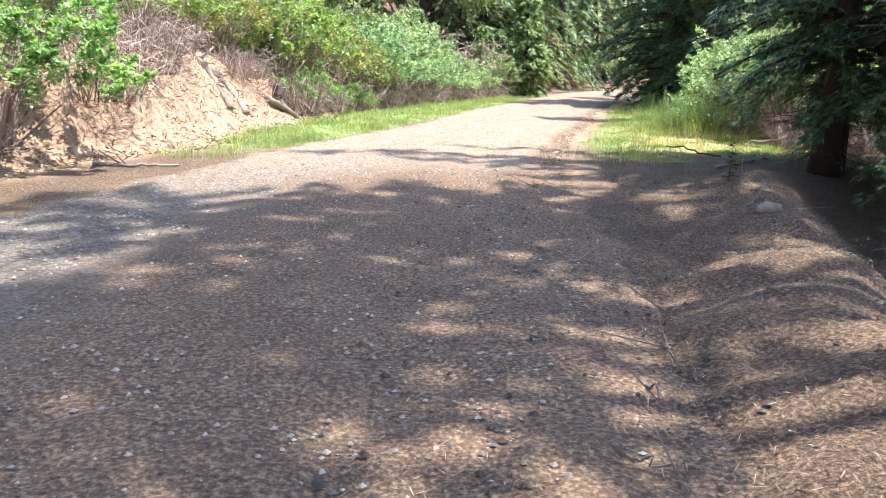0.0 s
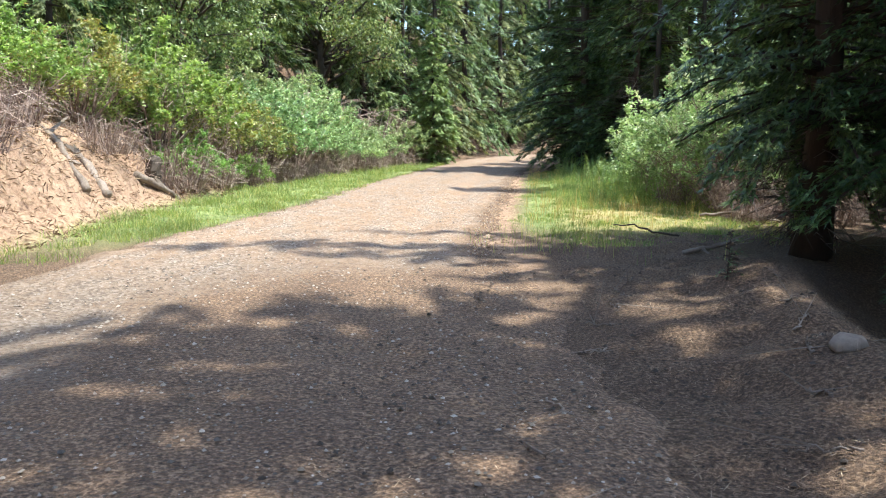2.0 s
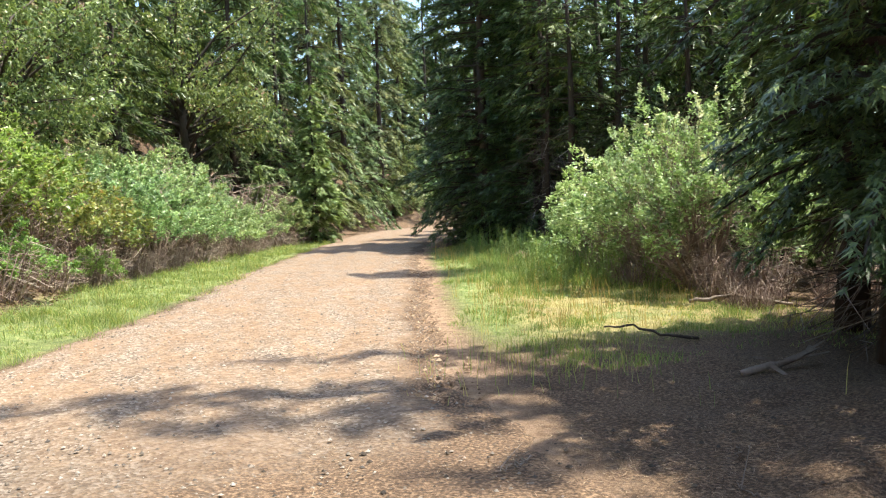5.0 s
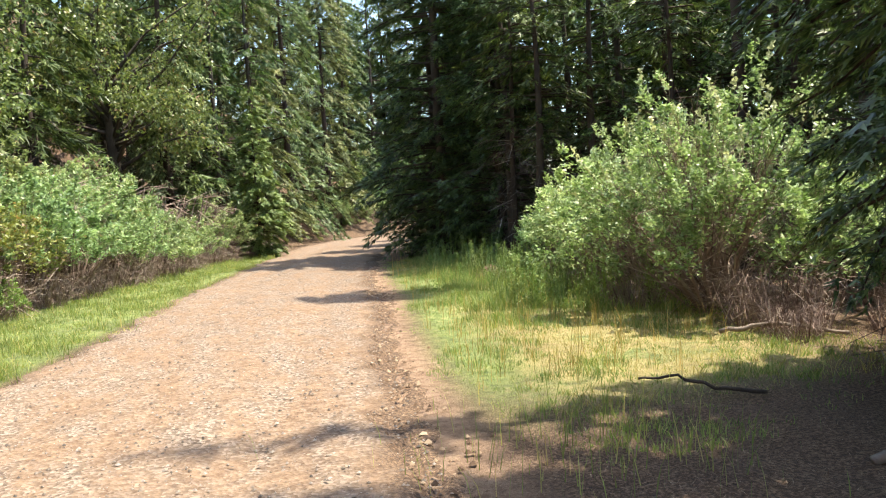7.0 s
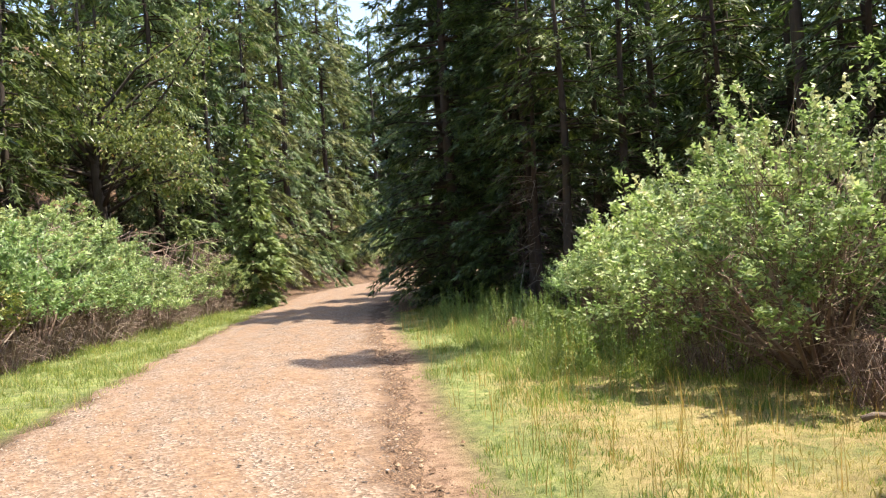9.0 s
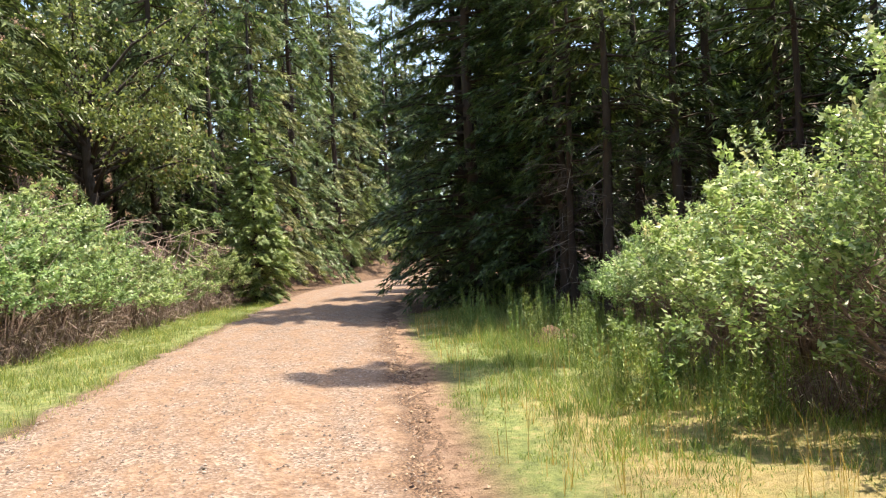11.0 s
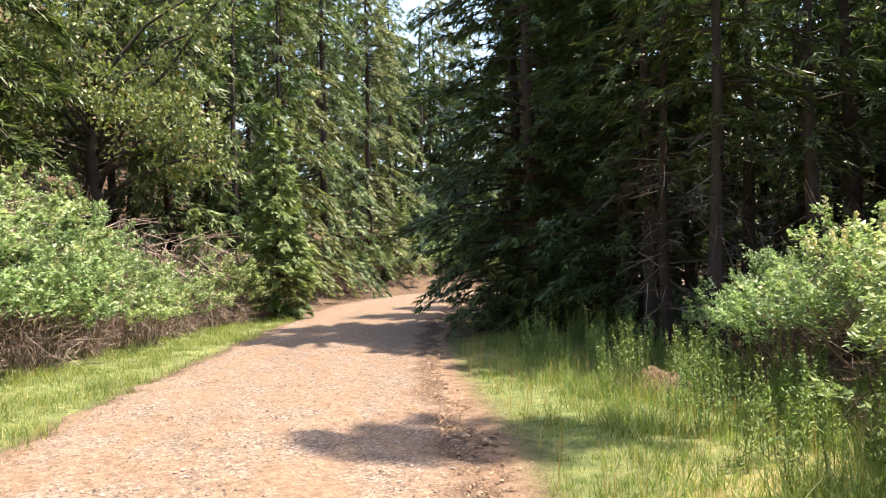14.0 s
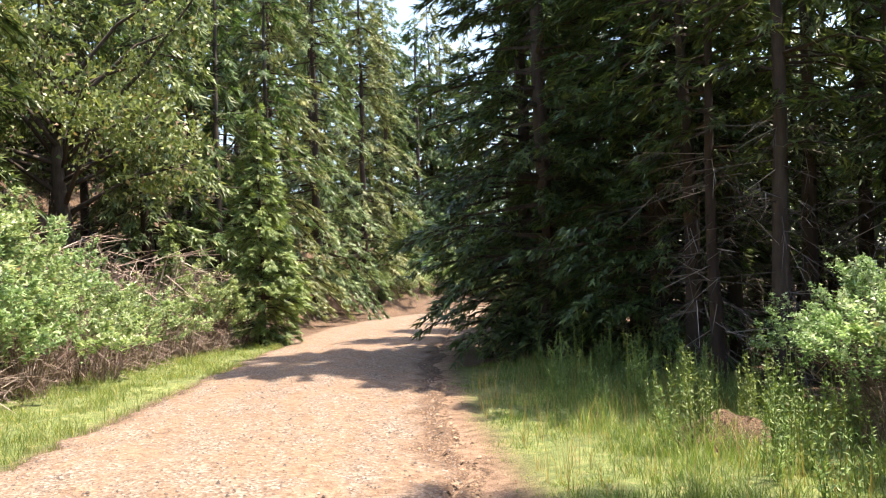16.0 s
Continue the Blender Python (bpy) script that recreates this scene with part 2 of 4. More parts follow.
def joined(*vf):
    vs, fs, o = [], [], 0
    for v, f in vf:
        vs.append(v), fs.append(f + o)
        o += len(v)
    return np.concatenate(vs), np.concatenate(fs)


def spine(points, radii, sides=8, wobble=0.0):
    """One bent, tapered, closed stem through the points."""
    pts = np.asarray(points, float)
    d = unit(np.gradient(pts, axis=0))
    a = unit(np.cross(d, np.array([0.31, 0.92, 0.17])))
    b = np.cross(d, a)
    th = np.arange(sides) * 2 * np.pi / sides
    lump = 1 + wobble * rng.normal(size=(len(pts), sides))
    ring = (a[:, None] * np.cos(th)[None, :, None] + b[:, None] * np.sin(th)[None, :, None]) * (np.asarray(radii)[:, None] * lump)[:, :, None]
    v = (pts[:, None] + ring).reshape(-1, 3)
    k = np.arange(sides)
    f = np.concatenate([np.stack([i * sides + k, i * sides + (k + 1) % sides, (i + 1) * sides + (k + 1) % sides, (i + 1) * sides + k], 1) for i in range(len(pts) - 1)])
    v = np.concatenate([v, pts[:1], pts[-1:]])
    n, last = len(v), (len(pts) - 1) * sides
    e = k[::2]
    caps = np.concatenate([np.stack([e, np.full(len(e), n - 2), (e + 2) % sides, e + 1], 1), np.stack([last + e, last + e + 1, last + (e + 2) % sides, np.full(len(e), n - 1)], 1)])
    return v, np.concatenate([f, caps])


def canes(name, parent, rows, r0, r1, material):
    """Each main stem a part of its own: bent sticks through base, middle and tip."""
    for pts in zip(*rows):
        pts = np.array(pts)
        fine = np.stack([np.interp(np.linspace(0, len(pts) - 1, 5), np.arange(len(pts)), pts[:, q]) for q in range(3)], 1)
        part(name, mesh_of(name, *spine(fine, np.linspace(r0, r1, 5), 4), material, True), parent)


def interp(y, table):
    ys, xs = zip(*table)
    return np.interp(y, ys, xs)


# ---- plan: road edges, bank foot, terrain ----
ROAD_L = [(-12, -5.6), (0, -5.0), (10, -4.0), (15, -2.8), (20, -1.3), (25, -0.1), (30, 1.0), (35, 2.3), (40, 3.6), (45, 5.0), (50, 6.3), (55, 8.0), (62, 11.5), (70, 17), (80, 26)]
ROAD_R = [(-12, 0.6), (0, 1.3), (8, 1.6), (14, 1.95), (20, 3.2), (25, 4.45), (30, 5.5), (35, 6.8), (42, 9.1), (48, 11.3), (55, 14.2), (62, 18), (70, 25), (80, 36)]
BANK = [(-12, -7.5), (5, -6.3), (11, -5.6), (15, -4.4), (20, -3.9), (26, -3.2), (30, -2.3), (35, -1.2), (40, 0.5), (45, 2.2), (50, 4.2), (56, 6.6), (63, 10.6), (70, 16), (80, 25)]
BANK_H = [(-12, 1.8), (8, 1.7), (19, 1.6), (24, 1.1), (30, 0.6), (45, 0.5), (80, 0.8)]
BERM = [(-12, 1.8), (4, 2.2), (6, 2.75), (8, 3.3), (10, 3.9), (12, 4.9)]


def sstep(x):
    x = np.clip(x, 0, 1)
    return x * x * (3 - 2 * x)


def wave(x, y, s):
    return np.sin(x * 1.7 * s + 1.3 * np.sin(y * 0.9 * s)) * np.sin(y * 1.3 * s + 0.8 * np.sin(x * 1.1 * s + 2.0))


def height(x, y):
    x, y = np.asarray(x, float), np.asarray(y, float)
    d = interp(y, BANK) - x
    z = interp(y, BANK_H) * sstep(d / 1.9) + np.clip(d - 1.2, 0, 40) * 0.26 + np.clip(d - 6.0, 0, 45) * 0.42
    z = z + 0.16 * wave(x, y, 1.6) * sstep(d / 0.8) + 0.05 * wave(x, y, 5.0) * sstep(d / 0.5)
    near = 1 - sstep((y - 10) / 3.5)
    e = x - interp(y, BERM)
    z = z + near * (0.26 * np.exp(-(e / 0.8) ** 2) * (e < 0) + (0.26 - 1.0 * sstep(e / 1.5)) * (e >= 0)) + near * (0.075 * wave(x * 0.35, y, 2.6) + 0.035 * wave(x * 0.5 + 2, y, 6.5)) * sstep((e + 1.7) / 1.0)
    z = z - np.clip(x - interp(y, ROAD_R) - 5.5, 0, 60) * 0.02 * (1 - near)
    off = np.maximum(interp(y, ROAD_L) - x, x - interp(y, ROAD_R))
    z = z + 0.03 * wave(x, y, 2.3) * sstep(off / 0.8) - 0.05 * sstep(-off / 0.3)
    return z + 0.008 * wave(x, y, 9.0)


def axis(lo, hi, fine_lo, fine_hi, fine, coarse):
    a = [np.arange(lo, fine_lo, coarse), np.arange(fine_lo, fine_hi, fine), np.arange(fine_hi, hi + coarse, coarse)]
    return np.concatenate(a)


def grid_mesh(name, X, Y, Z, material):
    r, c = X.shape
    i = np.arange(r * c).reshape(r, c)
    f = np.stack([i[:-1, :-1], i[:-1, 1:], i[1:, 1:], i[1:, :-1]], -1).reshape(-1, 4)
    return mesh_of(name, np.stack([X, Y, Z], -1), f, material, True)


gx = np.concatenate([[-900, -400, -200, -120], axis(-80, 80, -14, 16, 0.2, 3.0), [120, 200, 400, 900]])
gy = np.concatenate([[-900, -400, -200, -100], axis(-60, 130, -6, 60, 0.22, 3.0), [200, 400, 900]])
X, Y = np.meshgrid(gx, gy)
ground_me = grid_mesh("ground", X, Y, height(X, Y), SOIL)
sand = sstep((interp(Y, BANK) - X + 0.6) / 0.8) * (1 - sstep((interp(Y, BANK) - X - 3.5) / 2)) * (1 - sstep((Y - 24) / 8))
rr = X - interp(Y, ROAD_R)
sand = np.maximum(sand, 0.75 * sstep((Y - 9) / 4) * (1 - sstep((rr - 0.05) / 0.6)) * (rr > -1))
turf = sstep((Y - 14.5) / 2.5) * sstep((rr - 0.15) / 0.6) * (1 - sstep((rr - 3.2) / 1.5)) * (Y < 36)
turf = np.maximum(turf, sstep((interp(Y, ROAD_L) - X) / 0.3) * sstep((X - interp(Y, BANK) + 0.4) / 0.5) * sstep((Y - 12.5) / 5) * (Y < 46))
dryness = sstep((Y - 15) / 1.5) * (1 - sstep((Y - 21) / 5)) * sstep((rr - 0.8) / 0.8) * (1 - sstep((rr - 3.8) / 1.5)) * 0.9
cover = np.stack([sand, turf, dryness, 0 * sand + 1], -1)
at = ground_me.attributes.new("cover", "FLOAT_COLOR", "POINT")
at.data.foreach_set("color", cover.astype(np.float32).ravel())
tagged(new("ground", ground_me), "forest floor of brown soil, needles and sandy bank", "ground", kind="structure")

ry = axis(-12, 80, -2, 45, 0.12, 0.5)
u = np.linspace(-0.06, 1.06, 64)
U, Yr = np.meshgrid(u, ry)
L, R = interp(Yr, ROAD_L), interp(Yr, ROAD_R)
edge = 0.16 * wave(L * 0 + Yr, Yr * 1.7, 1.1) + 0.08 * wave(Yr, Yr, 4.1)
Xr = L + edge * (U < 0.5) + (R - L) * U + edge * (U >= 0.5)
rut = -0.03 * np.exp(-((U - 0.28) / 0.07) ** 2) - 0.035 * np.exp(-((U - 0.74) / 0.07) ** 2) - 0.075 * np.exp(-((U - 0.955 - 0.012 * np.sin(Yr * 1.9)) / 0.012) ** 2) * (Yr > 13)
Zr = 0.02 + 0.05 * np.sin(np.clip(U, 0, 1) * math.pi) + rut + 0.012 * wave(Xr, Yr, 6.0) + 0.01 * wave(Xr, Yr, 2.2) - 0.13 * sstep(np.maximum(-U, U - 1) / 0.06 + 0.2) * ((U < 0) | (U > 1))
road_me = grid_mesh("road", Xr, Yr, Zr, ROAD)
lit = sstep((U - 0.12) / 0.7) * (1 - sstep((Yr - 9.5) / 4)) * 1.1 + 0.55 * sstep((U - 0.86) / 0.1) + 0.35 * sstep((0.08 - U) / 0.08)
road_me.attributes.new("litter", "FLOAT", "POINT").data.foreach_set("value", lit.astype(np.float32).ravel())
tagged(new("road", road_me), "unpaved tan gravel forest road with shallow wheel ruts", "road", kind="structure")


def on_ground(x, y):
    return float(height(x, y))


# ---- plants ----
def conifer(label, place, H, R, clear, whorls, per_m, blade, leaf, bark, trunk_r, droop=0.35, power=0.8, dead=0, lean=0.0, low=0.0, short=None, fan=4):
    """A conifer: tapered trunk, limbs, crown of small flat sprays; dead twigs on the bare trunk below."""
    root = tagged(new("conifer_tree"), label, "tree")
    zs = np.linspace(-0.4, H, 12)
    bend = lean * (zs / H) ** 2 * H
    pts = np.stack([bend + 0.05 * np.sin(zs * 0.8), 0.05 * np.cos(zs * 0.7), zs], 1)
    rad = trunk_r * np.clip(1 - zs / H, 0.02, 1.2) ** 0.85 + trunk_r * 0.5 * np.exp(-np.clip(zs, 0, 99) * 3)
    part("trunk", mesh_of("trunk", *spine(pts, rad, 8, 0.05), bark, True), root)
    n = whorls
    z = clear + (H - clear) * rng.random(n) ** 1.15 * 0.985
    az = rng.random(n) * 2 * np.pi
    if low:
        z = np.where(np.arange(n) % 2 == 0, clear + (low - clear) * rng.random(n), z)
    frac = 1 - (z - clear) / (H - clear)
    ln = R * (0.1 + 0.9 * frac ** power) * rng.uniform(0.48, 1.15, n)
    if not low:
        ln = ln * np.clip(0.5 + (z - clear) / 2.5, 0, 1)
    if low:
        ln = np.where(z < low, ln, ln * 0.35)
    if short is not None:      # boughs broken short on one side
        ln = ln * (1 - 0.45 * np.clip(np.cos(az - short) * 1.6 - 0.2, 0, 1))
    out = np.stack([np.cos(az), np.sin(az), 0 * az], 1)
    base = np.stack([np.interp(z, zs, pts[:, 0]), np.interp(z, zs, pts[:, 1]), z], 1)
    rise, fall = rng.uniform(0.05, 0.35, n), rng.uniform(0.5, 1.3, n) * droop * 1.5

    def along(i, s):
        return base[i] + out[i] * (ln[i] * s)[:, None] + np.array([0, 0, 1.0]) * (ln[i] * (rise[i] * s - fall[i] * s * s))[:, None]
    ids = np.arange(n)
    sv = [tubes(along(ids, np.full(n, a)), along(ids, np.full(n, b)), 0.012 + 0.014 * ln * (1 - a), 0.01 + 0.012 * ln * (1 - b)) for a, b in (((0.0, 0.55), (0.55, 1.0)) if per_m < 30 else ((0.0, 0.4), (0.4, 0.75), (0.75, 1.0)))]
    if dead:
        zd = rng.random(dead) * clear * 1.15 + 0.3
        ad = rng.random(dead) * 2 * np.pi
        o = np.stack([np.cos(ad), np.sin(ad), rng.uniform(-0.7, 0.15, dead)], 1)
        l1 = rng.uniform(0.3, 1.15, dead)[:, None]
        b0 = np.stack([0 * zd, 0 * zd, zd], 1)
        dv = [tubes(b0, b0 + o * l1, 0.008, 0.004)]
        for q in range(3):
            s = rng.uniform(0.3, 0.95, dead)[:, None]
            b1 = b0 + o * l1 * s
            dv.append(tubes(b1, b1 + (o * 0.6 + rng.normal(size=(dead, 3)) * 0.5 - np.array([0, 0, 0.35])) * l1 * 0.4, 0.006, 0.002))
        part("brush", mesh_of("brush", *joined(*dv), DRY_TWIG), root, "grey dead twigs")
    part("branchwork", mesh_of("branchwork", *joined(*sv), bark), root)
    cnt = np.maximum(3, (ln * per_m).astype(int))
    i = np.repeat(ids, cnt)
    s = rng.random(len(i)) ** 0.7 * 0.85 + 0.18
    c = along(i, s)
    sgn = rng.choice([-1.0, 1.0], len(i))
    turn = sgn * rng.uniform(0.35, 1.15, len(i)) * (1.25 - s)
    d = np.stack([np.cos(az[i] + turn), np.sin(az[i] + turn), rng.normal(-droop, 0.36, len(i)) - 0.25 * s], 1)
    d = unit(d)
    c = c + rng.normal(size=c.shape) * 0.06
    up = np.tile([0, 0, 1.0], (len(i), 1)) + rng.normal(size=c.shape) * 0.35
    sidev = unit(np.cross(d, up))
    bl = blade * rng.uniform(0.7, 1.3, len(i))
    vf = [slivers(c, d, bl * 1.25, bl * 0.24, up)]
    for f0, sg in ((0.15, 1), (0.25, -1), (0.5, 1), (0.6, -1))[:fan]:
        vf.append(slivers(c + d * (bl * f0)[:, None], d + sidev * sg * 0.8 - np.array([0, 0, 0.15]), bl * (0.95 - f0 * 0.6), bl * 0.22, up))
    part("crown", mesh_of("crown", *joined(*vf), leaf), root)
    root.matrix_basis = place
    return root


def spot(x, y, turn=0.0, scale=1.0, tall=1.0):
    return pose(x, y, on_ground(x, y), 0, 0, turn) @ Matrix.Diagonal((scale, scale, scale * tall, 1))


def bush(label, name, place, H, R, leaves, leaf, size, shape=1.6, bare=0.25, stems=26, flowers=0, twigs=260, category="shrub"):
    """A shrub: stems fanning from the base, twigs, and leaves in clumps at their ends; optional cream flower plumes."""
    root = tagged(new(name), label, category)
    n = stems
    az = rng.random(n) * 2 * np.pi
    reach = R * np.sqrt(rng.random(n)) * 0.85
    top = np.stack([np.cos(az) * reach, np.sin(az) * reach, H * (1 - 0.5 * (reach / R) ** shape) * rng.uniform(0.5, 1.0, n)], 1)
    b = top * np.array([0.08, 0.08, 0]) + rng.normal(size=(n, 3)) * np.array([0.1, 0.1, 0])
    mid = b * 0.45 + top * 0.55 + rng.normal(size=(n, 3)) * 0.1 * R
    mid[:, 2] = top[:, 2] * 0.55
    b[:, 2] = -0.15
    canes("stem", root, (b[:12], mid[:12], top[:12]), 0.014 + 0.006 * H, 0.005, TWIG)
    vf = [tubes(b[12:], mid[12:], 0.012 + 0.006 * H, 0.012), tubes(mid[12:], top[12:], 0.012, 0.004)]
    k = rng.integers(0, n, twigs)
    s = rng.random(twigs)[:, None]
    p = np.where(s < 0.5, b[k] + (mid[k] - b[k]) * s * 2, mid[k] + (top[k] - mid[k]) * (s * 2 - 1))
    q = p + rng.normal(size=(twigs, 3)) * 0.22 * R + np.array([0, 0, 0.1 * H])
    q[:, 2] = np.maximum(q[:, 2], 0.03)
    vf.append(tubes(p, q, 0.006, 0.002))
    part("twiggery", mesh_of("twiggery", *joined(*vf), TWIG), root)
    m = max(20, leaves // 60)
    a2 = rng.random(m) * 2 * np.pi
    u_ = rng.random(m) ** 0.5
    p1, p2 = rng.random(2) * 6.28
    lobe = 1 + 0.2 * np.sin(3 * a2 + p1) + 0.13 * np.sin(5 * a2 + p2)
    rr_ = R * u_ * lobe
    lump = 0.86 + 0.2 * np.sin(np.cos(a2) * rr_ * 4.2 + p1) * np.sin(np.sin(a2) * rr_ * 4.2 + p2) + rng.normal(size=m) * 0.07
    ceil = H * (1 - 0.5 * u_ ** (2 * shape)) * lump
    zz = np.maximum(ceil * (bare + (1 - bare) * rng.random(m) ** 0.5), bare * H * rng.uniform(0.6, 0.95, m))
    cc = np.stack([np.cos(a2) * rr_, np.sin(a2) * rr_, zz], 1)
    outward = unit(np.stack([np.cos(a2), np.sin(a2), 0 * a2], 1) * (0.25 + 0.7 * u_)[:, None] + np.array([0, 0, 0.75]) + rng.normal(size=(m, 3)) * 0.3)
    reach_ = rng.uniform(0.16, 0.46, m) * (0.5 + 0.28 * R)
    i = rng.integers(0, m, leaves)
    s = rng.random(leaves) ** 0.8
    c = cc[i] + outward[i] * (reach_[i] * s)[:, None] + rng.normal(size=(leaves, 3)) * (0.075 * (1.25 - s))[:, None]
    c[:, 2] = np.maximum(c[:, 2], 0.08)
    d = outward[i] * 0.55 + unit(rng.normal(size=c.shape) * np.array([1, 1, 0.45]))
    up = np.tile([0, 0, 1.0], (leaves, 1)) + rng.normal(size=c.shape) * 0.45
    part("foliage", mesh_of("foliage", *slivers(c, d, size * rng.uniform(0.55, 1.4, leaves), size * 0.72, up), leaf), root)
    tw = slice(0, m, 3)
    part("twiggery", mesh_of("twiggery", *tubes(cc[tw] * 0.75 + np.array([0, 0, 0.05]), cc[tw] + outward[tw] * reach_[tw][:, None] * 0.8, 0.007, 0.002), TWIG), root)
    if flowers:
        pick = np.argsort(-(cc[:, 2] + 0.5 * rr_ + rng.random(m)))[:flowers]
        f0 = cc[pick] + rng.normal(size=(flowers, 3)) * 0.12
        fd = unit(unit(cc[pick]) * 0.6 + np.array([0, 0, 1.0]) + rng.normal(size=(flowers, 3)) * 0.25)
        kf = 34
        t_ = np.tile(np.linspace(0, 1, kf), flowers)
        ii = np.repeat(np.arange(flowers), kf)
        fl = 0.24
        fc = f0[ii] + fd[ii] * (t_ * fl)[:, None] + rng.normal(size=(len(ii), 3)) * (0.024 * (1.1 - t_))[:, None]
        part("blossom", mesh_of("blossom", *diamonds(fc, rng.normal(size=fc.shape), 0.055, 0.04), FLOWER), root, "cream white flower plumes")
    root.matrix_basis = place
    return root


def plant(models, places, group):
    """The first places take the models themselves, the rest take copies of them in turn."""
    for k, m in enumerate(places):
        if k < len(models):
            models[k].matrix_basis = m
            tagged(models[k], group=group)
        else:
            tagged(copy_thing(models[k % len(models)], m), group=group)


O = pose(0, 0, 0)
# tall trees whose shade falls on the start of the road
near = [conifer("tall dark roadside fir with dead twigs low on its trunk", O, 27, 3.0, 9.0, 58, 20, 0.3, FIR, BARK, 0.24, 0.3, 0.45, dead=170, fan=2),
        conifer("tall dark roadside fir with dead twigs low on its trunk", O, 26, 2.8, 11.0, 48, 20, 0.3, FIR, BARK, 0.2, 0.35, 0.45, dead=170, fan=2)]
plant(near, [spot(4.5, 6.9, 0), spot(5.2, 4.4, 50), spot(4.9, 0.6, 130), spot(6.4, 7.3, 200, 0.95), spot(4.9, -3.2, 280), spot(6.0, -7.4, 90), spot(8.3, 8.0, 40, 0.95)], "firs along the road's start")

# firs with long drooping boughs and slender tops
droopy = [conifer("dark fir with low boughs drooping over needle litter", O, 25, 2.95, 1.3, 200, 50, 0.135, FIR, BARK_RED, 0.2, 0.34, 0.35, dead=90, low=7.0, short=1.9, fan=3),
          conifer("dark fir with low boughs drooping over needle litter", O, 23, 2.8, 1.4, 185, 50, 0.135, FIR, BARK_RED, 0.17, 0.34, 0.35, dead=90, low=6.5, short=1.9, fan=3)]
# the last three are added behind to darken the background and shade the ground
plant(droopy, [spot(6.1, 13.0), spot(6.9, 14.6, 0, 0.85), spot(7.6, 12.0, -25, 0.95), spot(8.6, 13.6, 0, 0.9), spot(8.7, 10.4, 0, 0.9), spot(6.9, 9.9, -30, 0.8)], "firs with drooping boughs")
# added fir, its unseen top placed to throw a shadow patch on the road
shade_top = conifer("very tall slim fir added for the shade of its top", O, 26, 1.5, 19.5, 40, 12, 0.4, FIR, BARK, 0.15, 0.3, 0.6)
shade_top.matrix_basis = spot(12.3, 23.9)
# unseen copies added to shade the left of the road's start
for x, y in ((5.6, 2.4), (6.6, 3.4), (4.6, 2.9)):
    copy_thing(shade_top, spot(x, y, 90 * x, 1.0))

# dense firs along the far side
dense = [conifer("dense dark green fir with boughs to the ground", O, 18, 3.1, 0.35, 280, 28, 0.24, FIR, BARK, 0.2, 0.25, 0.42, fan=2),
         conifer("dense dark green fir with boughs to the ground", O, 16, 2.6, 0.35, 250, 28, 0.24, FIR, BARK, 0.17, 0.28, 0.5, fan=2)]
plant(dense, [spot(9.6, 36.0), spot(10.3, 38.8, 80, 1.12), spot(11.2, 34.6, 150, 0.9), spot(13.4, 43.0, 30), spot(15.9, 47.5, 200), spot(18.4, 53, 100), spot(10.6, 33.0, 200, 0.8), spot(12.4, 37.2, 260, 0.95)], "dense firs beside the road")

# stand of bare-trunked firs; lower at its sunny edge
stand = [conifer("straight fir with a bare dark trunk and dead twigs", O, 11.5, 1.8, 3.6, 76, 20, 0.22, FIR, BARK, 0.16, 0.3, 0.7, dead=75, fan=2),
         conifer("straight fir with a bare dark trunk and dead twigs", O, 10.5, 1.7, 3.3, 72, 20, 0.22, FIR, BARK, 0.13, 0.3, 0.7, dead=75, fan=2),
         conifer("slim fir with a bare dark trunk and dead twigs", O, 9.5, 1.5, 2.6, 64, 20, 0.21, FIR, BARK_RED, 0.09, 0.3, 0.7, dead=80, fan=2)]
# the last three are out of view, added to shade the drooping firs
spots = [(10.1, 31.4), (10.0, 29.1), (9.8, 30.3), (11.2, 28.3), (10.5, 33.2), (11.6, 25.4), (11.6, 30.4), (11.8, 32.6), (12.6, 26.9), (12.4, 28.8), (13.4, 24.0), (12.6, 22.6), (12.4, 20.6), (13.5, 25.4), (12.2, 18.6), (13.0, 16.6), (11.4, 15.0), (9.6, 13.4), (8.6, 10.8), (13.4, 31.2), (13.9, 34), (14.0, 28.0), (14.6, 22.6), (14.8, 19.4), (11.8, 11.5), (9.6, 11.9), (10.4, 13.0), (9.4, 9.6)]
plant(stand, [spot(x, y, 77 * k % 360, 0.92 + 0.05 * (k * 7 % 5)) for k, (x, y) in enumerate(spots)], "fir stand beside the road")
far = [conifer("straight dark fir deep in the stand", O, 17, 2.3, 3.0, 80, 6, 0.62, FIR, BARK, 0.17, 0.3, 0.7, dead=30, fan=2),
       conifer("straight dark fir deep in the stand", O, 15, 2.2, 2.2, 75, 6, 0.6, FIR, BARK_RED, 0.13, 0.3, 0.7, dead=30, fan=2)]
far_spots = [(15.5, 30.6), (16.2, 26), (17.2, 33), (18.0, 29), (18.4, 22), (17.5, 37), (16.2, 40), (19.5, 42), (21, 36), (20.5, 26), (22, 31), (22.5, 46), (24, 40), (20, 16), (17, 12), (15, 7), (13, 2)]
plant(far, [spot(x, y, 77 * k % 360, 0.95 + 0.04 * (k % 4)) for k, (x, y) in enumerate(far_spots)], "firs deep in the stand")
for k in range(30):
    x, y = 21 + 20 * ((k * 0.618) % 1), 8 + 2.3 * k
    tagged(copy_thing(far[k % 2], spot(x + 0.25 * max(0, y - 40), y, 50 * k % 360, 1.0 + 0.05 * (k % 4))), group="firs deep in the stand")

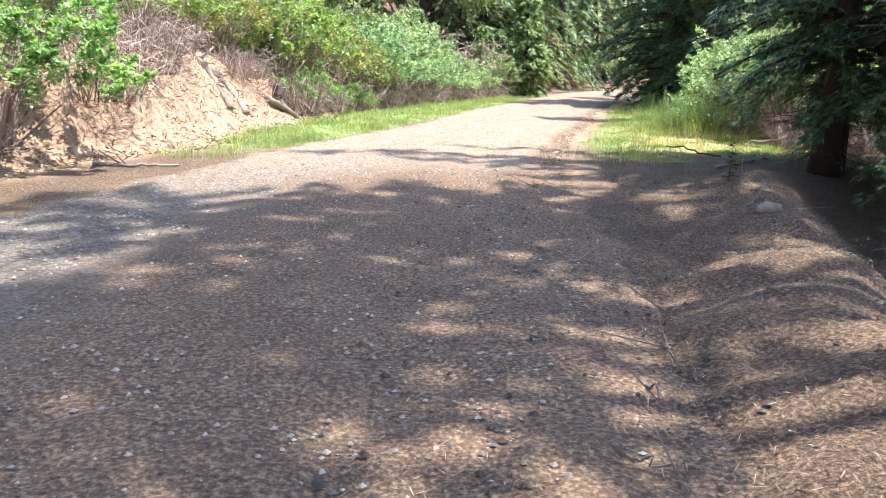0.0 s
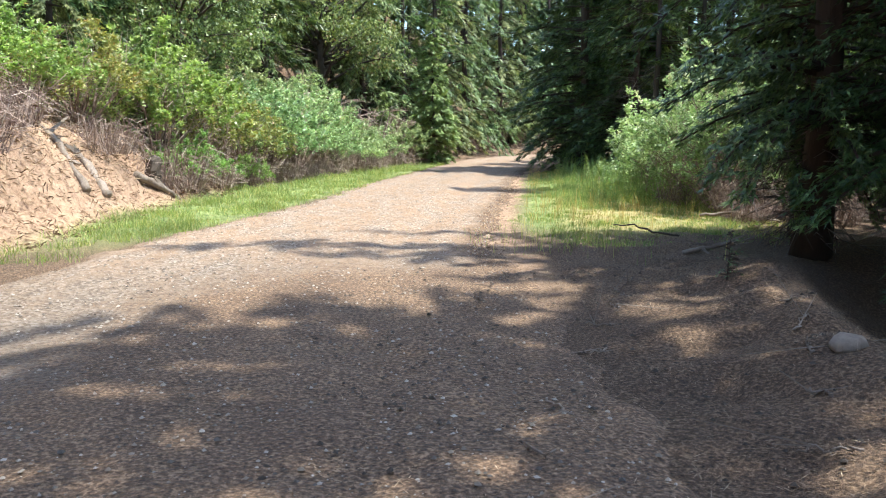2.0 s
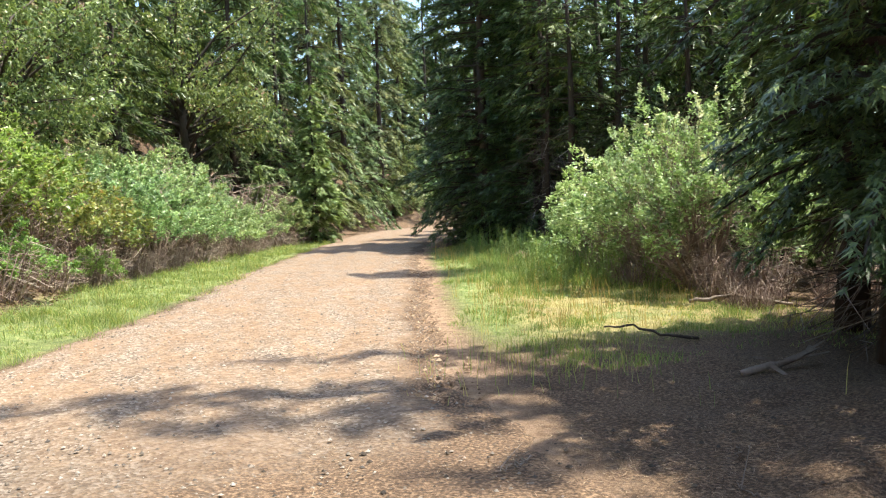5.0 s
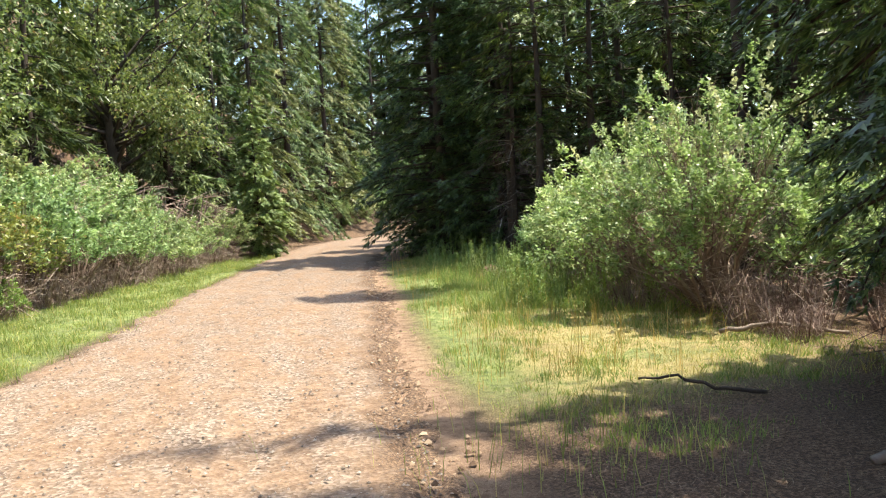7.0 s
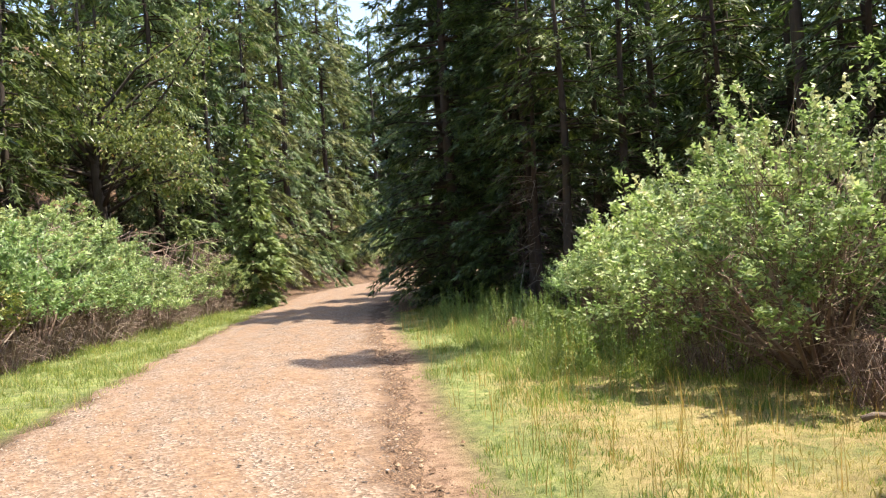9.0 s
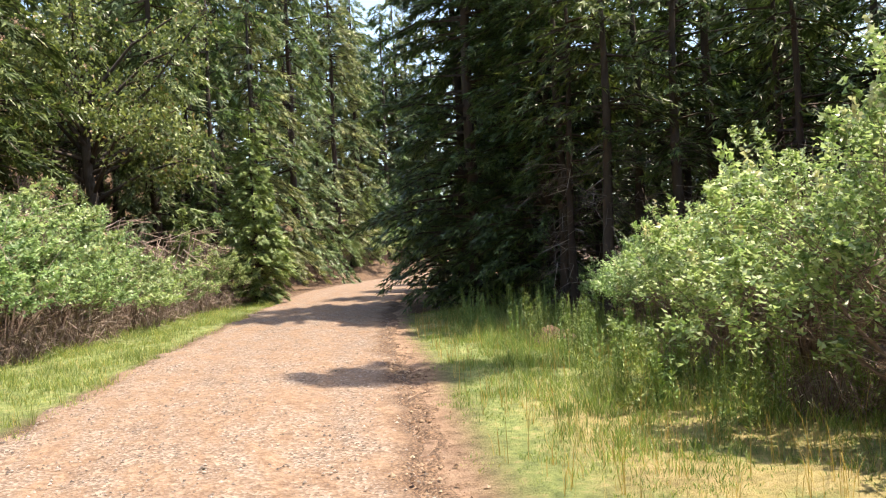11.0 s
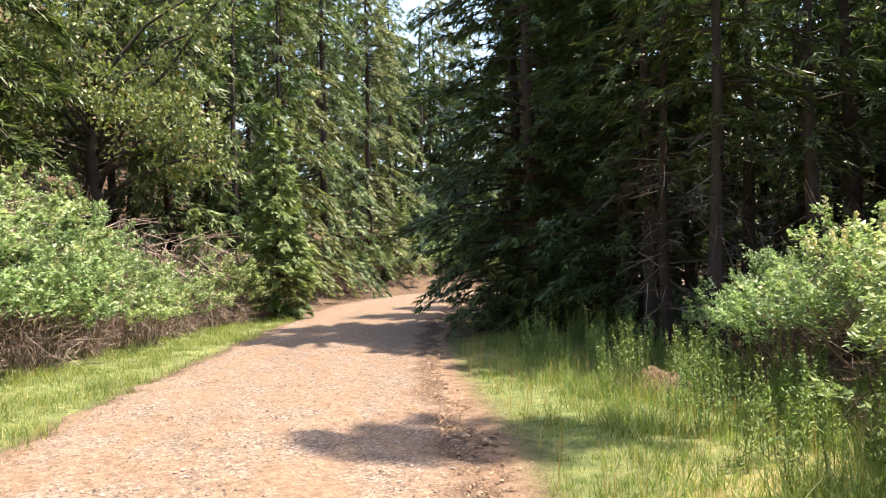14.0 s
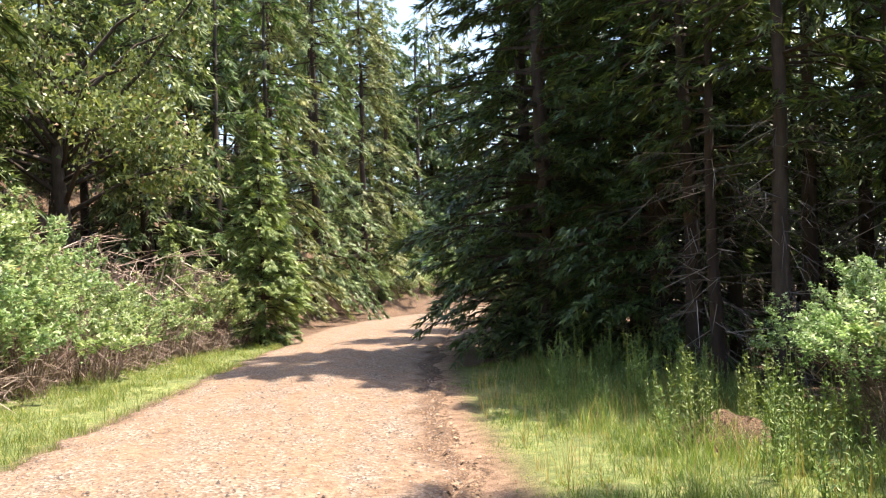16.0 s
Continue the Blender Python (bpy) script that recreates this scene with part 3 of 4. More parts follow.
shade = [conifer("young shade-grown fir with thin boughs to the ground", O, 7.0, 1.9, 0.3, 90, 8, 0.36, FIR, BARK, 0.08, 0.2, 0.6, dead=40, fan=2)]
plant(shade, [spot(16.5 + 9 * ((k * 0.618) % 1) + 0.12 * max(0, k - 12), 15 + 1.25 * k, 70 * k % 360, 0.8 + 0.5 * ((k * 0.37) % 1)) for k in range(28)], "young firs in the stand")
for k in range(22):
    x, y = 27 + 12 * ((k * 0.381) % 1), 6 + 2.6 * k
    tagged(copy_thing(far[k % 2], spot(x + 0.2 * max(0, y - 40), y, 110 * k % 360, 1.05)), group="firs deep in the stand")
for k in range(16):
    tagged(copy_thing(far[k % 2], spot(15.2 + 4.5 * ((k * 0.618) % 1), 9 + 2.1 * k, 80 * k, 0.85)), group="firs deep in the stand")

# hillside trees beyond the bushes
cedars = [conifer("tall green cedar with hanging sprays on the slope", O, 24, 3.9, 0.8, 250, 19, 0.33, CEDAR, BARK_RED, 0.24, 0.5, 0.5, fan=2),
          conifer("green cedar with hanging sprays on the slope", O, 20, 3.4, 0.6, 220, 19, 0.32, CEDAR, BARK_RED, 0.2, 0.48, 0.55, fan=2)]
plant(cedars, [spot(8.4, 62.5), spot(5.6, 56.5, 40, 0.95), spot(12.2, 69, 90, 0.95), spot(-1.0, 55, 140, 0.9), spot(15.5, 77, 30, 0.85), spot(10.0, 76, 70, 1.1), spot(-7.9, 26.2, 10, 0.5), spot(4.6, 66, 250, 1.1), spot(17.8, 87, 20, 1.05), spot(20.6, 91, 110, 1.1), spot(23.4, 89, 200, 1.0)], "cedars on the slope")
young = [conifer("young bright green cedar on the road bank", O, 7.4, 1.5, 0.15, 190, 34, 0.22, YOUNG, BARK_RED, 0.09, 0.3, 0.9)]
plant(young, [spot(4.3, 45.2), spot(5.4, 51.2, 70, 0.75), spot(1.7, 43.9, 130, 0.5), spot(13.0, 69.0, 20, 0.6), spot(15.2, 72.5, 90, 0.75), spot(17.4, 75.6, 160, 0.8), spot(20.0, 77.5, 230, 0.8), spot(23.0, 80.5, 300, 0.9), spot(26.0, 83.0, 10, 0.9), spot(-5.2, 24.6, 40, 0.42), spot(-4.3, 30.6, 80, 0.48)], "young cedars on the bank")
hill = [conifer("green fir among the trees on the slope", O, 18, 2.9, 1.2, 140, 12, 0.42, FIR, BARK, 0.18, 0.4, 0.65, dead=60, fan=2),
        conifer("green cedar among the trees on the slope", O, 20, 3.1, 1.0, 140, 12, 0.44, CEDAR, BARK_RED, 0.2, 0.6, 0.65, fan=2),
        conifer("grey-twigged fir among the trees on the slope", O, 15, 2.4, 4.0, 80, 14, 0.34, FIR, BARK, 0.15, 0.4, 0.65, dead=200, fan=2)]
slope = [(-3.8, 41.5), (-6.6, 36.5), (-1.8, 47.5), (-9.4, 30), (-10.5, 24), (-4.4, 46.5), (-11.8, 18), (-8.5, 42), (-12, 36), (-14, 28), (-15.5, 20), (-1.5, 52), (-6, 52), (-11, 48), (-13, 11), (-15, 5), (-17, 33), (-10, 57), (-4, 60), (-2, 66), (3, 73), (-8.0, 33.4), (0.8, 49.4), (-5.6, 39.4), (3.2, 51.5), (2.2, 54.5), (5.2, 53.6)]
plant(hill, [spot(x, y, 63 * k % 360, 0.95 + 0.05 * (k % 4)) for k, (x, y) in enumerate(slope)], "trees on the slope")
for k in range(22):
    x, y = -20 - 14 * ((k * 0.618) % 1), -6 + 4.0 * k
    tagged(copy_thing(far[k % 2], spot(x + max(0, y - 45) * 1.0, y + (0 if y < 45 else 14), 50 * k % 360, 1.25)), group="trees on the slope")
for k in range(16):
    x, y = -4 + 2.6 * k, 84 + 9 * ((k * 0.618) % 1)
    tagged(copy_thing(far[k % 2], spot(x, y, 70 * k, 1.5 if x < 19 else 1.15)), group="trees beyond the bend")
    tagged(copy_thing(far[k % 2], spot(x + 1.2, y + 8, 40 * k, 1.6 if x < 18 else 1.3)), group="trees beyond the bend")
for k, (x, y) in enumerate(((19.5, 83), (21.5, 86), (23.5, 84), (25.6, 88), (17.6, 85), (27.5, 84), (30, 88))):
    tagged(copy_thing(hill[k % 2], spot(x, y, 70 * k, 1.3 - 0.03 * k)), group="trees beyond the bend")
# unseen trees added to block sky light over the road's start
for k, (x, y) in enumerate(((-10, 3.5), (-9.5, -1.0), (-11, -5.0), (-9.0, -8.5), (-12.5, 1.0), (-7.0, -12), (-2.0, -13), (2.5, -12))):
    tagged(copy_thing(far[k % 2], spot(x, y, 70 * k, 1.25)), group="trees behind the road's start")
for k in range(8):
    a = 0.2 + k * 0.36
    tagged(copy_thing(far[k % 2], spot(22 * math.cos(a) - 2, -9 - 14 * math.sin(a), 50 * k)), group="trees behind the road's start")


def oak(label, place, H, R, leaves):
    """A broadleaf tree: forked trunk, spreading crooked limbs, leaf clumps at the limb ends."""
    root = tagged(new("oak_tree"), label, "tree")
    zs = np.linspace(-0.4, H * 0.55, 8)
    part("trunk", mesh_of("trunk", *spine(np.stack([0.15 * np.sin(zs), 0.12 * np.cos(zs * 0.9), zs], 1), np.linspace(0.24, 0.13, 8), 10, 0.06), BARK, True), root)
    n = 34
    az = rng.random(n) * 2 * np.pi
    z0 = rng.uniform(H * 0.22, H * 0.55, n)
    b = np.stack([0 * az, 0 * az, z0], 1)
    e = np.stack([np.cos(az), np.sin(az), rng.uniform(-0.05, 1.1, n)], 1) * (R * rng.uniform(0.6, 1.0, n))[:, None]
    m1 = b + e * 0.5 + rng.normal(size=(n, 3)) * 0.25 + np.array([0, 0, 0.3])
    tip = b + e + rng.normal(size=(n, 3)) * 0.3
    canes("limb", root, (b, m1, tip), 0.085, 0.018, BARK)
    vf = []
    k = rng.integers(0, n, 500)
    s = rng.uniform(0.1, 1, (500, 1))
    p = m1[k] + (tip[k] - m1[k]) * s
    q = p + rng.normal(size=(500, 3)) * 0.5
    vf.append(tubes(p, q, 0.014, 0.004))
    part("branchwork", mesh_of("branchwork", *joined(*vf), BARK), root)
    i = rng.integers(0, 500, leaves)
    c = q[i] + rng.normal(size=(leaves, 3)) * np.array([0.24, 0.24, 0.15])
    d = rng.normal(size=c.shape) * 0.6 - np.array([0, 0, 0.5])
    part("crown", mesh_of("crown", *slivers(c, d, 0.16 * rng.uniform(0.6, 1.3, leaves), 0.11, rng.normal(size=c.shape)), OAK), root)
    root.matrix_basis = place
    return root


oaks = [oak("yellow-green oak spreading crooked limbs above the bushes", O, 12.5, 4.8, 19000)]
plant(oaks, [spot(-1.3, 46.0), spot(-5.6, 31.5, 100, 0.75), spot(-9, 37, 200, 0.9)], "oaks on the slope")

# bushes on the bank
lime = [bush("bright lime-green leafy bush on the sandy bank", "bank_bush", O, 2.8, 1.8, 10000, BUSH_LIME, 0.1, 1.2, 0.32, 30, 0, 360),
        bush("bright lime-green leafy bush on the sandy bank", "bank_bush", O, 2.1, 1.6, 8500, BUSH_LIME, 0.085, 1.2, 0.34),
        bush("olive-green bush with reddish dry twigs on the bank", "bank_bush", O, 2.3, 1.6, 6500, BUSH_OLIVE, 0.08, 1.2, 0.4, 34, 0, 500)]
blue = [bush("grey-green leafy bush on the road bank", "bank_bush", O, 3.0, 1.9, 10500, BUSH_BLUE, 0.09, 1.2, 0.36),
        bush("grey-green leafy bush on the road bank", "bank_bush", O, 2.3, 1.7, 9000, BUSH_BLUE, 0.088, 1.2, 0.36)]
plant(lime, [spot(-6.1, 11.0, 0, 0.95), spot(-7.4, 12.6, 20, 0.9), spot(-7.6, 16.2, 40), spot(-8.6, 13.6, 80, 1.2), spot(-6.6, 19.6, 100), spot(-6.2, 22.4, 150, 1.05), spot(-4.9, 24.4, 200), spot(-7.4, 21.6, 10, 1.2), spot(-4.2, 26.6, 60, 1.1), spot(-5.6, 26.4, 60, 1.2), spot(-8.8, 18.4, 60, 1.3), spot(-3.3, 28.6, 260), spot(-5.2, 29, 30, 1.1), spot(-8.4, 9.0, 30, 1.2), spot(-8.2, 5.0, 70, 1.1), spot(-3.9, 23.6, 70, 0.55), spot(-2.9, 26.7, 70, 0.5)], "bushes on the bank")
plant(blue, [spot(-2.75, 30.2), spot(-3.95, 31.6, 60, 1.2), spot(-2.05, 32.4, 120, 1.05), spot(-2.95, 34.6, 200, 1.15), spot(-1.25, 34.6, 240, 0.85), spot(-0.55, 36.8, 300, 0.85), spot(-1.95, 37.4, 20, 1.0), spot(0.05, 39.4, 80, 0.75), spot(-1.15, 40.6, 140, 0.95), spot(1.05, 41.8, 220, 0.75), spot(2.05, 44.2, 260, 0.85), spot(3.05, 48.8, 40, 0.8), spot(-4.75, 33.8, 40, 1.2), spot(-2.75, 39.6, 0, 1.2), spot(7.05, 60.4, 40, 0.8), spot(9.85, 64.6, 100, 0.7), spot(12.2, 67.8, 10, 0.7), spot(14.2, 70.6, 60, 0.8), spot(16.4, 73.6, 120, 0.8), spot(18.8, 76.0, 200, 0.9), spot(21.6, 78.6, 250, 0.9), spot(24.6, 81.6, 20, 1.0)], "bushes on the bank")


def thicket(place, H, R, n):
    """A heap of bare, arching twigs."""
    root = tagged(new("twig_thicket"), "bare purplish brown twig thicket at the bank's foot", "dead brush")
    az, r = rng.random(n) * 2 * np.pi, R * np.sqrt(rng.random(n)) * 0.7
    p = np.stack([np.cos(az) * r, np.sin(az) * r, -0.05 + 0 * az], 1)
    a2 = az + rng.normal(size=n) * 1.2
    q = p + np.stack([np.cos(a2) * 0.25 * R, np.sin(a2) * 0.25 * R, H * rng.uniform(0.3, 1.0, n)], 1)
    e = q + np.stack([np.cos(a2) * 0.4 * R, np.sin(a2) * 0.4 * R, H * rng.uniform(-0.35, 0.2, n)], 1)
    k = rng.integers(0, n, 3 * n)
    s = rng.random((3 * n, 1))
    b = p[k] + (q[k] - p[k]) * s
    t_ = b + rng.normal(size=(3 * n, 3)) * 0.22
    t_[:, 2] = np.maximum(t_[:, 2], 0.02)
    canes("stem", root, (p[:14], q[:14], e[:14]), 0.014, 0.003, TWIG)
    part("brush", mesh_of("brush", *joined(tubes(p[14:], q[14:], 0.011, 0.007), tubes(q[14:], e[14:], 0.007, 0.002), tubes(b, t_, 0.005, 0.002)), TWIG), root)
    root.matrix_basis = place
    return root


brush = [thicket(O, 1.0, 1.1, 150), thicket(O, 0.75, 0.9, 120)]
plant(brush, [spot(-3.3, 27.2), spot(-2.4, 29.2, 50), spot(-4.3, 22.8, 90, 1.1), spot(-1.8, 31.2, 130), spot(-1.2, 33.2, 10), spot(-0.6, 35.2, 60), spot(0.2, 37.6, 110), spot(0.9, 39.6, 170), spot(1.6, 41.4, 220), spot(2.6, 43.6, 260), spot(3.6, 45.8, 300), spot(-5.8, 17.4, 20, 0.9), spot(-5.9, 13.6, 20, 1.1), spot(-7.0, 14.4, 20, 1.3), spot(-5.7, 15.2, 70, 1.0), spot(-6.4, 16.4, 70, 1.2), spot(-5.1, 20.6, 70, 0.8), spot(4.7, 48.6, 70, 0.9), spot(9.7, 63.4, 30, 1.2), spot(-3.7, 25.2, 200), spot(-1.9, 41.6, 200, 2.4), spot(1.2, 46.2, 100, 2.6), spot(-3.6, 37.2, 10, 2.5), spot(2.4, 48.6, 80, 2.6), spot(0.0, 43.4, 150, 2.3), spot(-4.8, 32.8, 30, 2.2), spot(-6.6, 29.5, 60, 2.4)], "brush along the bank")

# flowering shrubs by the grass
shrubs = [bush("large sunlit shrub with cream flower plumes beside the grass", "flowering_shrub", O, 3.3, 2.0, 26000, SHRUB, 0.068, 1.3, 0.22, 44, 80, 1000),
          bush("spreading green shrub with cream flower plumes beside the grass", "flowering_shrub", O, 2.8, 1.9, 21000, SHRUB, 0.066, 1.3, 0.6, 40, 90, 1000)]
plant(shrubs, [spot(8.0, 19.2), spot(9.1, 24.3, 120, 0.8), spot(8.4, 21.9, 30, 0.85), spot(9.6, 26.9, 200, 0.78), spot(9.9, 18.6, 260, 0.6)], "flowering shrubs by the grass")
plant([thicket(O, 1.1, 1.2, 190)], [spot(7.6, 17.6, 0, 0.75), spot(7.3, 20.4, 50, 0.7), spot(7.7, 23.0, 140, 0.7), spot(7.1, 16.8, 200, 0.5), spot(8.9, 26.2, 10, 0.6), spot(8.5, 16.4, 90, 0.7)], "brush under the shrubs")


def weed(place, H):
    root = tagged(new("tall_weed"), "tall upright green weed stalks with narrow leaves", "weed")
    n = 7
    b = np.concatenate([rng.normal(size=(n, 2)) * 0.1, np.full((n, 1), -0.03)], 1)
    t_ = b + np.concatenate([rng.normal(size=(n, 2)) * 0.09, H * rng.uniform(0.6, 1.05, (n, 1))], 1)
    part("twiggery", mesh_of("twiggery", *tubes(b, t_, 0.006, 0.003), WEED), root)
    k = rng.integers(0, n, 330)
    s = rng.random((330, 1)) * 0.95 + 0.05
    c = b[k] + (t_[k] - b[k]) * s
    az = rng.random(330) * 2 * np.pi
    d = np.stack([np.cos(az), np.sin(az), rng.uniform(0.1, 1.1, 330)], 1)
    part("leafage", mesh_of("leafage", *diamonds(c, d, 0.085 * (1.15 - 0.7 * s[:, 0]), 0.015, np.tile([0, 0, 1.0], (330, 1)) + rng.normal(size=(330, 3)) * 0.3), WEED), root)
    root.matrix_basis = place
    return root


weeds = [weed(O, 1.05), weed(O, 0.85), weed(O, 0.7)]
wp = []
for k in range(105):
    y = 20.0 + 13.5 * ((k * 0.618) % 1)
    x = float(interp(y, ROAD_R)) + 1.6 + 0.5 * (y < 26) + 2.4 * ((k * 0.414 + 0.1) % 1) ** 0.8
    wp.append(spot(x, y, 60 * k % 360, 0.8 + 0.45 * ((k * 0.37) % 1)))
plant(weeds, wp, "weeds at the edge of the grass")


# ---- grass, litter, stones ----
def blades(x, y, h, width, lean):
    n = len(x)
    b = np.stack([x, y, height(x, y) - 0.015], 1)
    az = rng.random(n) * 2 * np.pi
    s = np.stack([np.cos(az), np.sin(az), 0 * az], 1)
    a2 = rng.random(n) * 2 * np.pi
    o = np.stack([np.cos(a2), np.sin(a2), 0 * a2], 1) * (h * lean * rng.random(n))[:, None]
    m1 = b + o * 0.35 + np.array([0, 0, 1.0]) * (h * 0.6)[:, None]
    t_ = b + o + np.array([0, 0, 1.0]) * h[:, None]
    w = s * width
    v = np.stack([b - w, b + w, m1 + w * 0.7, m1 - w * 0.7, t_], 1).reshape(-1, 3)
    f = np.array([[0, 1, 2], [0, 2, 3], [3, 2, 4]])
    return v, (f[None] + (np.arange(n) * 5)[:, None, None]).reshape(-1, 3)


def patchy(x, y, s, keep):
    return wave(x, y, s) * 0.5 + wave(x + 3, y - 5, s * 2.7) * 0.35 + rng.normal(size=len(x)) * 0.35 > keep


def stuff(name, me, label, category):
    tagged(new(name, me), label, category, kind="stuff")


def tufts(x, y, h, per, spread, width, lean):
    """Tufts of bent blades fanning out from common roots; h is each tuft's height."""
    i = np.repeat(np.arange(len(x)), per)
    a = rng.random(len(i)) * 2 * np.pi
    r = spread * np.sqrt(rng.random(len(i)))
    return blades(x[i] + np.cos(a) * r, y[i] + np.sin(a) * r, h[i] * rng.uniform(0.35, 1.15, len(i)), width, lean)


# strip along the bank
n = 9500
y = rng.uniform(9, 46, n)
f = rng.beta(1.5, 1.5, n)
lo_, hi_ = interp(y, BANK) - 0.15, interp(y, ROAD_L) + 0.02 + 0.12 * wave(y, y * 1.3, 1.1)
x = lo_ + (hi_ - lo_) * f * 1.05
k = patchy(x, y, 1.0, -0.05 + 0.9 * (1 - sstep((y - 12) / 5)))
x, y = x[k], y[k]
h = rng.uniform(0.07, 0.2, len(x)) * (1 + 0.5 * wave(x, y, 1.3)) + 0.12 * (rng.random(len(x)) < 0.06)
stuff("verge_grass", mesh_of("verge_grass", *tufts(x, y, h, 9, 0.11, 0.0045, 1.3), GRASS), "green grass strip along the foot of the bank", "grass")
# meadow beside the road
n = 10500
y = rng.uniform(13.8, 36, n)
x = interp(y, ROAD_R) + 0.12 + 5.0 * rng.random(n) ** 0.85
off = x - interp(y, ROAD_R)
k = patchy(x, y, 1.1, 0.2 - 0.7 * sstep((off - 0.1) / 0.9) + 0.7 * (1 - sstep((y - 14.5) / 2.5))) & (x < 8.4 + 0.12 * (y - 15))
x, y, off = x[k], y[k], off[k]
tall = 0.08 + 0.2 * sstep((off - 0.8) / 1.4) * sstep((y - 18.5) / 3.5)
tall = tall * np.clip(0.8 + 0.7 * wave(x, y, 1.4) + 0.35 * wave(x, y, 3.9), 0.3, 2) * rng.uniform(0.7, 1.3, len(x))
stuff("meadow_grass", mesh_of("meadow_grass", *tufts(x, y, tall, 9, 0.1, 0.0042, 1.15), GRASS), "fresh green meadow grass beside the gravel road", "grass")
# thin stalks in seed above the meadow
n = 1500
y = rng.uniform(16, 34, n)
x = interp(y, ROAD_R) + 0.5 + 4.2 * rng.random(n)
k = patchy(x, y, 0.8, 0.1)
x, y = x[k], y[k]
stuff("seed_stalks", mesh_of("seed_stalks", *tufts(x, y, rng.uniform(0.25, 0.6, len(x)), 3, 0.05, 0.003, 0.35), STRAW), "thin straw-coloured grass stalks in seed", "grass")
n = 9000
y = 15 + 8 * rng.random(n) ** 1.2
x = 3.4 + 0.23 * (y - 15) + 4.2 * rng.random(n)
k = patchy(x, y, 0.9, 0.05)
x, y = x[k], y[k]
stuff("dry_grass", mesh_of("dry_grass", *blades(x, y, rng.uniform(0.04, 0.12, len(x)), 0.004, 1.2), STRAW), "short yellow dry grass in the clearing", "grass")
# grass tufts standing in the shade near the drooping firs
n = 300
x, y = rng.normal(3.1, 0.7, n), rng.normal(14.2, 0.7, n)
stuff("seed_grass", mesh_of("seed_grass", *blades(x, y, rng.uniform(0.1, 0.4, n), 0.0035, 0.5), GRASS), "thin tall grass in seed on bare soil", "grass")

# needle litter and small sticks
n = 34000
y = rng.uniform(0.8, 14, n)
x = interp(y, ROAD_R) - 4.2 + 7.4 * rng.random(n) ** 0.75
c = np.stack([x, y, np.maximum(height(x, y), -9) + 0.012 + 0.07 * (x < interp(y, ROAD_R))], 1)
d = np.concatenate([rng.normal(size=(n, 2)), rng.normal(size=(n, 1)) * 0.12], 1)
stuff("needle_litter", mesh_of("needle_litter", *diamonds(c, d, rng.uniform(0.025, 0.085, n), 0.0045, np.tile([0, 0, 1.0], (n, 1))), NEEDLES), "brown fallen needles and small sticks", "litter")
n = 15000
y = rng.uniform(9, 26, n)
d0 = rng.random(n) ** 0.8 * 3.2
x = interp(y, BANK) + 0.3 - d0
c = np.stack([x, y, height(x, y) + 0.015], 1)
d = np.concatenate([rng.normal(size=(n, 2)), rng.normal(size=(n, 1)) * 0.5], 1)
stuff("bank_litter", mesh_of("bank_litter", *diamonds(c, d, rng.uniform(0.04, 0.2, n), 0.022), NEEDLES), "dead leaves and twigs on the sandy bank", "litter")


def stones(x, y, z, r):
    n = len(x)
    o = np.array([[1, 0, 0], [0, 1, 0], [-1, 0, 0], [0, -1, 0], [0, 0, 0.7], [0, 0, -0.7]])
    v = o[None] * rng.uniform(0.6, 1.2, (n, 6, 1)) * r[:, None, None]
    a = rng.random(n) * 6.28
    ca, sa = np.cos(a)[:, None], np.sin(a)[:, None]
    v = np.stack([v[..., 0] * ca - v[..., 1] * sa, v[..., 0] * sa + v[..., 1] * ca, v[..., 2]], -1) + np.stack([x, y, z], 1)[:, None]
    f = np.array([[0, 1, 4], [1, 2, 4], [2, 3, 4], [3, 0, 4]])
    return v.reshape(-1, 3), (f[None] + (np.arange(n) * 6)[:, None, None]).reshape(-1, 3)


n = 26000
y = 1 + 36 * rng.random(n) ** 1.15
q = rng.random(n)
x = interp(y, ROAD_L) + (interp(y, ROAD_R) - interp(y, ROAD_L)) * (0.02 + 0.96 * q)
zr = 0.02 + 0.05 * np.sin(q * math.pi) - 0.03 * np.exp(-((q - 0.28) / 0.07) ** 2) - 0.035 * np.exp(-((q - 0.74) / 0.07) ** 2)
stuff("gravel", mesh_of("gravel", *stones(x, y, zr + 0.004, 0.006 + 0.017 * rng.random(n) ** 3), STONE), "loose crushed stone scattered over the road", "gravel")


n = 2600
y = 1 + 11 * rng.random(n) ** 1.2
x = -2.5 + 6.5 * rng.random(n)
stuff("forest_debris", mesh_of("forest_debris", *stones(x, y, np.maximum(height(x, y), 0.03 * (x < 1.3)) + 0.01, 0.008 + 0.022 * rng.random(n) ** 3), BARK), "dark bark crumbs and cone scales on the ground", "debris")
n = 1500
y = rng.uniform(13, 34, n)
x = interp(y, ROAD_R) - 0.05 + rng.normal(size=n) * 0.14 - 0.25 * (rng.random(n) < 0.3)
stuff("dirt_clods", mesh_of("dirt_clods", *stones(x, y, 0.02 + 0 * x, 0.01 + 0.03 * rng.random(n) ** 4), NEEDLES), "crumbly reddish dirt clods along the road edge", "clods")


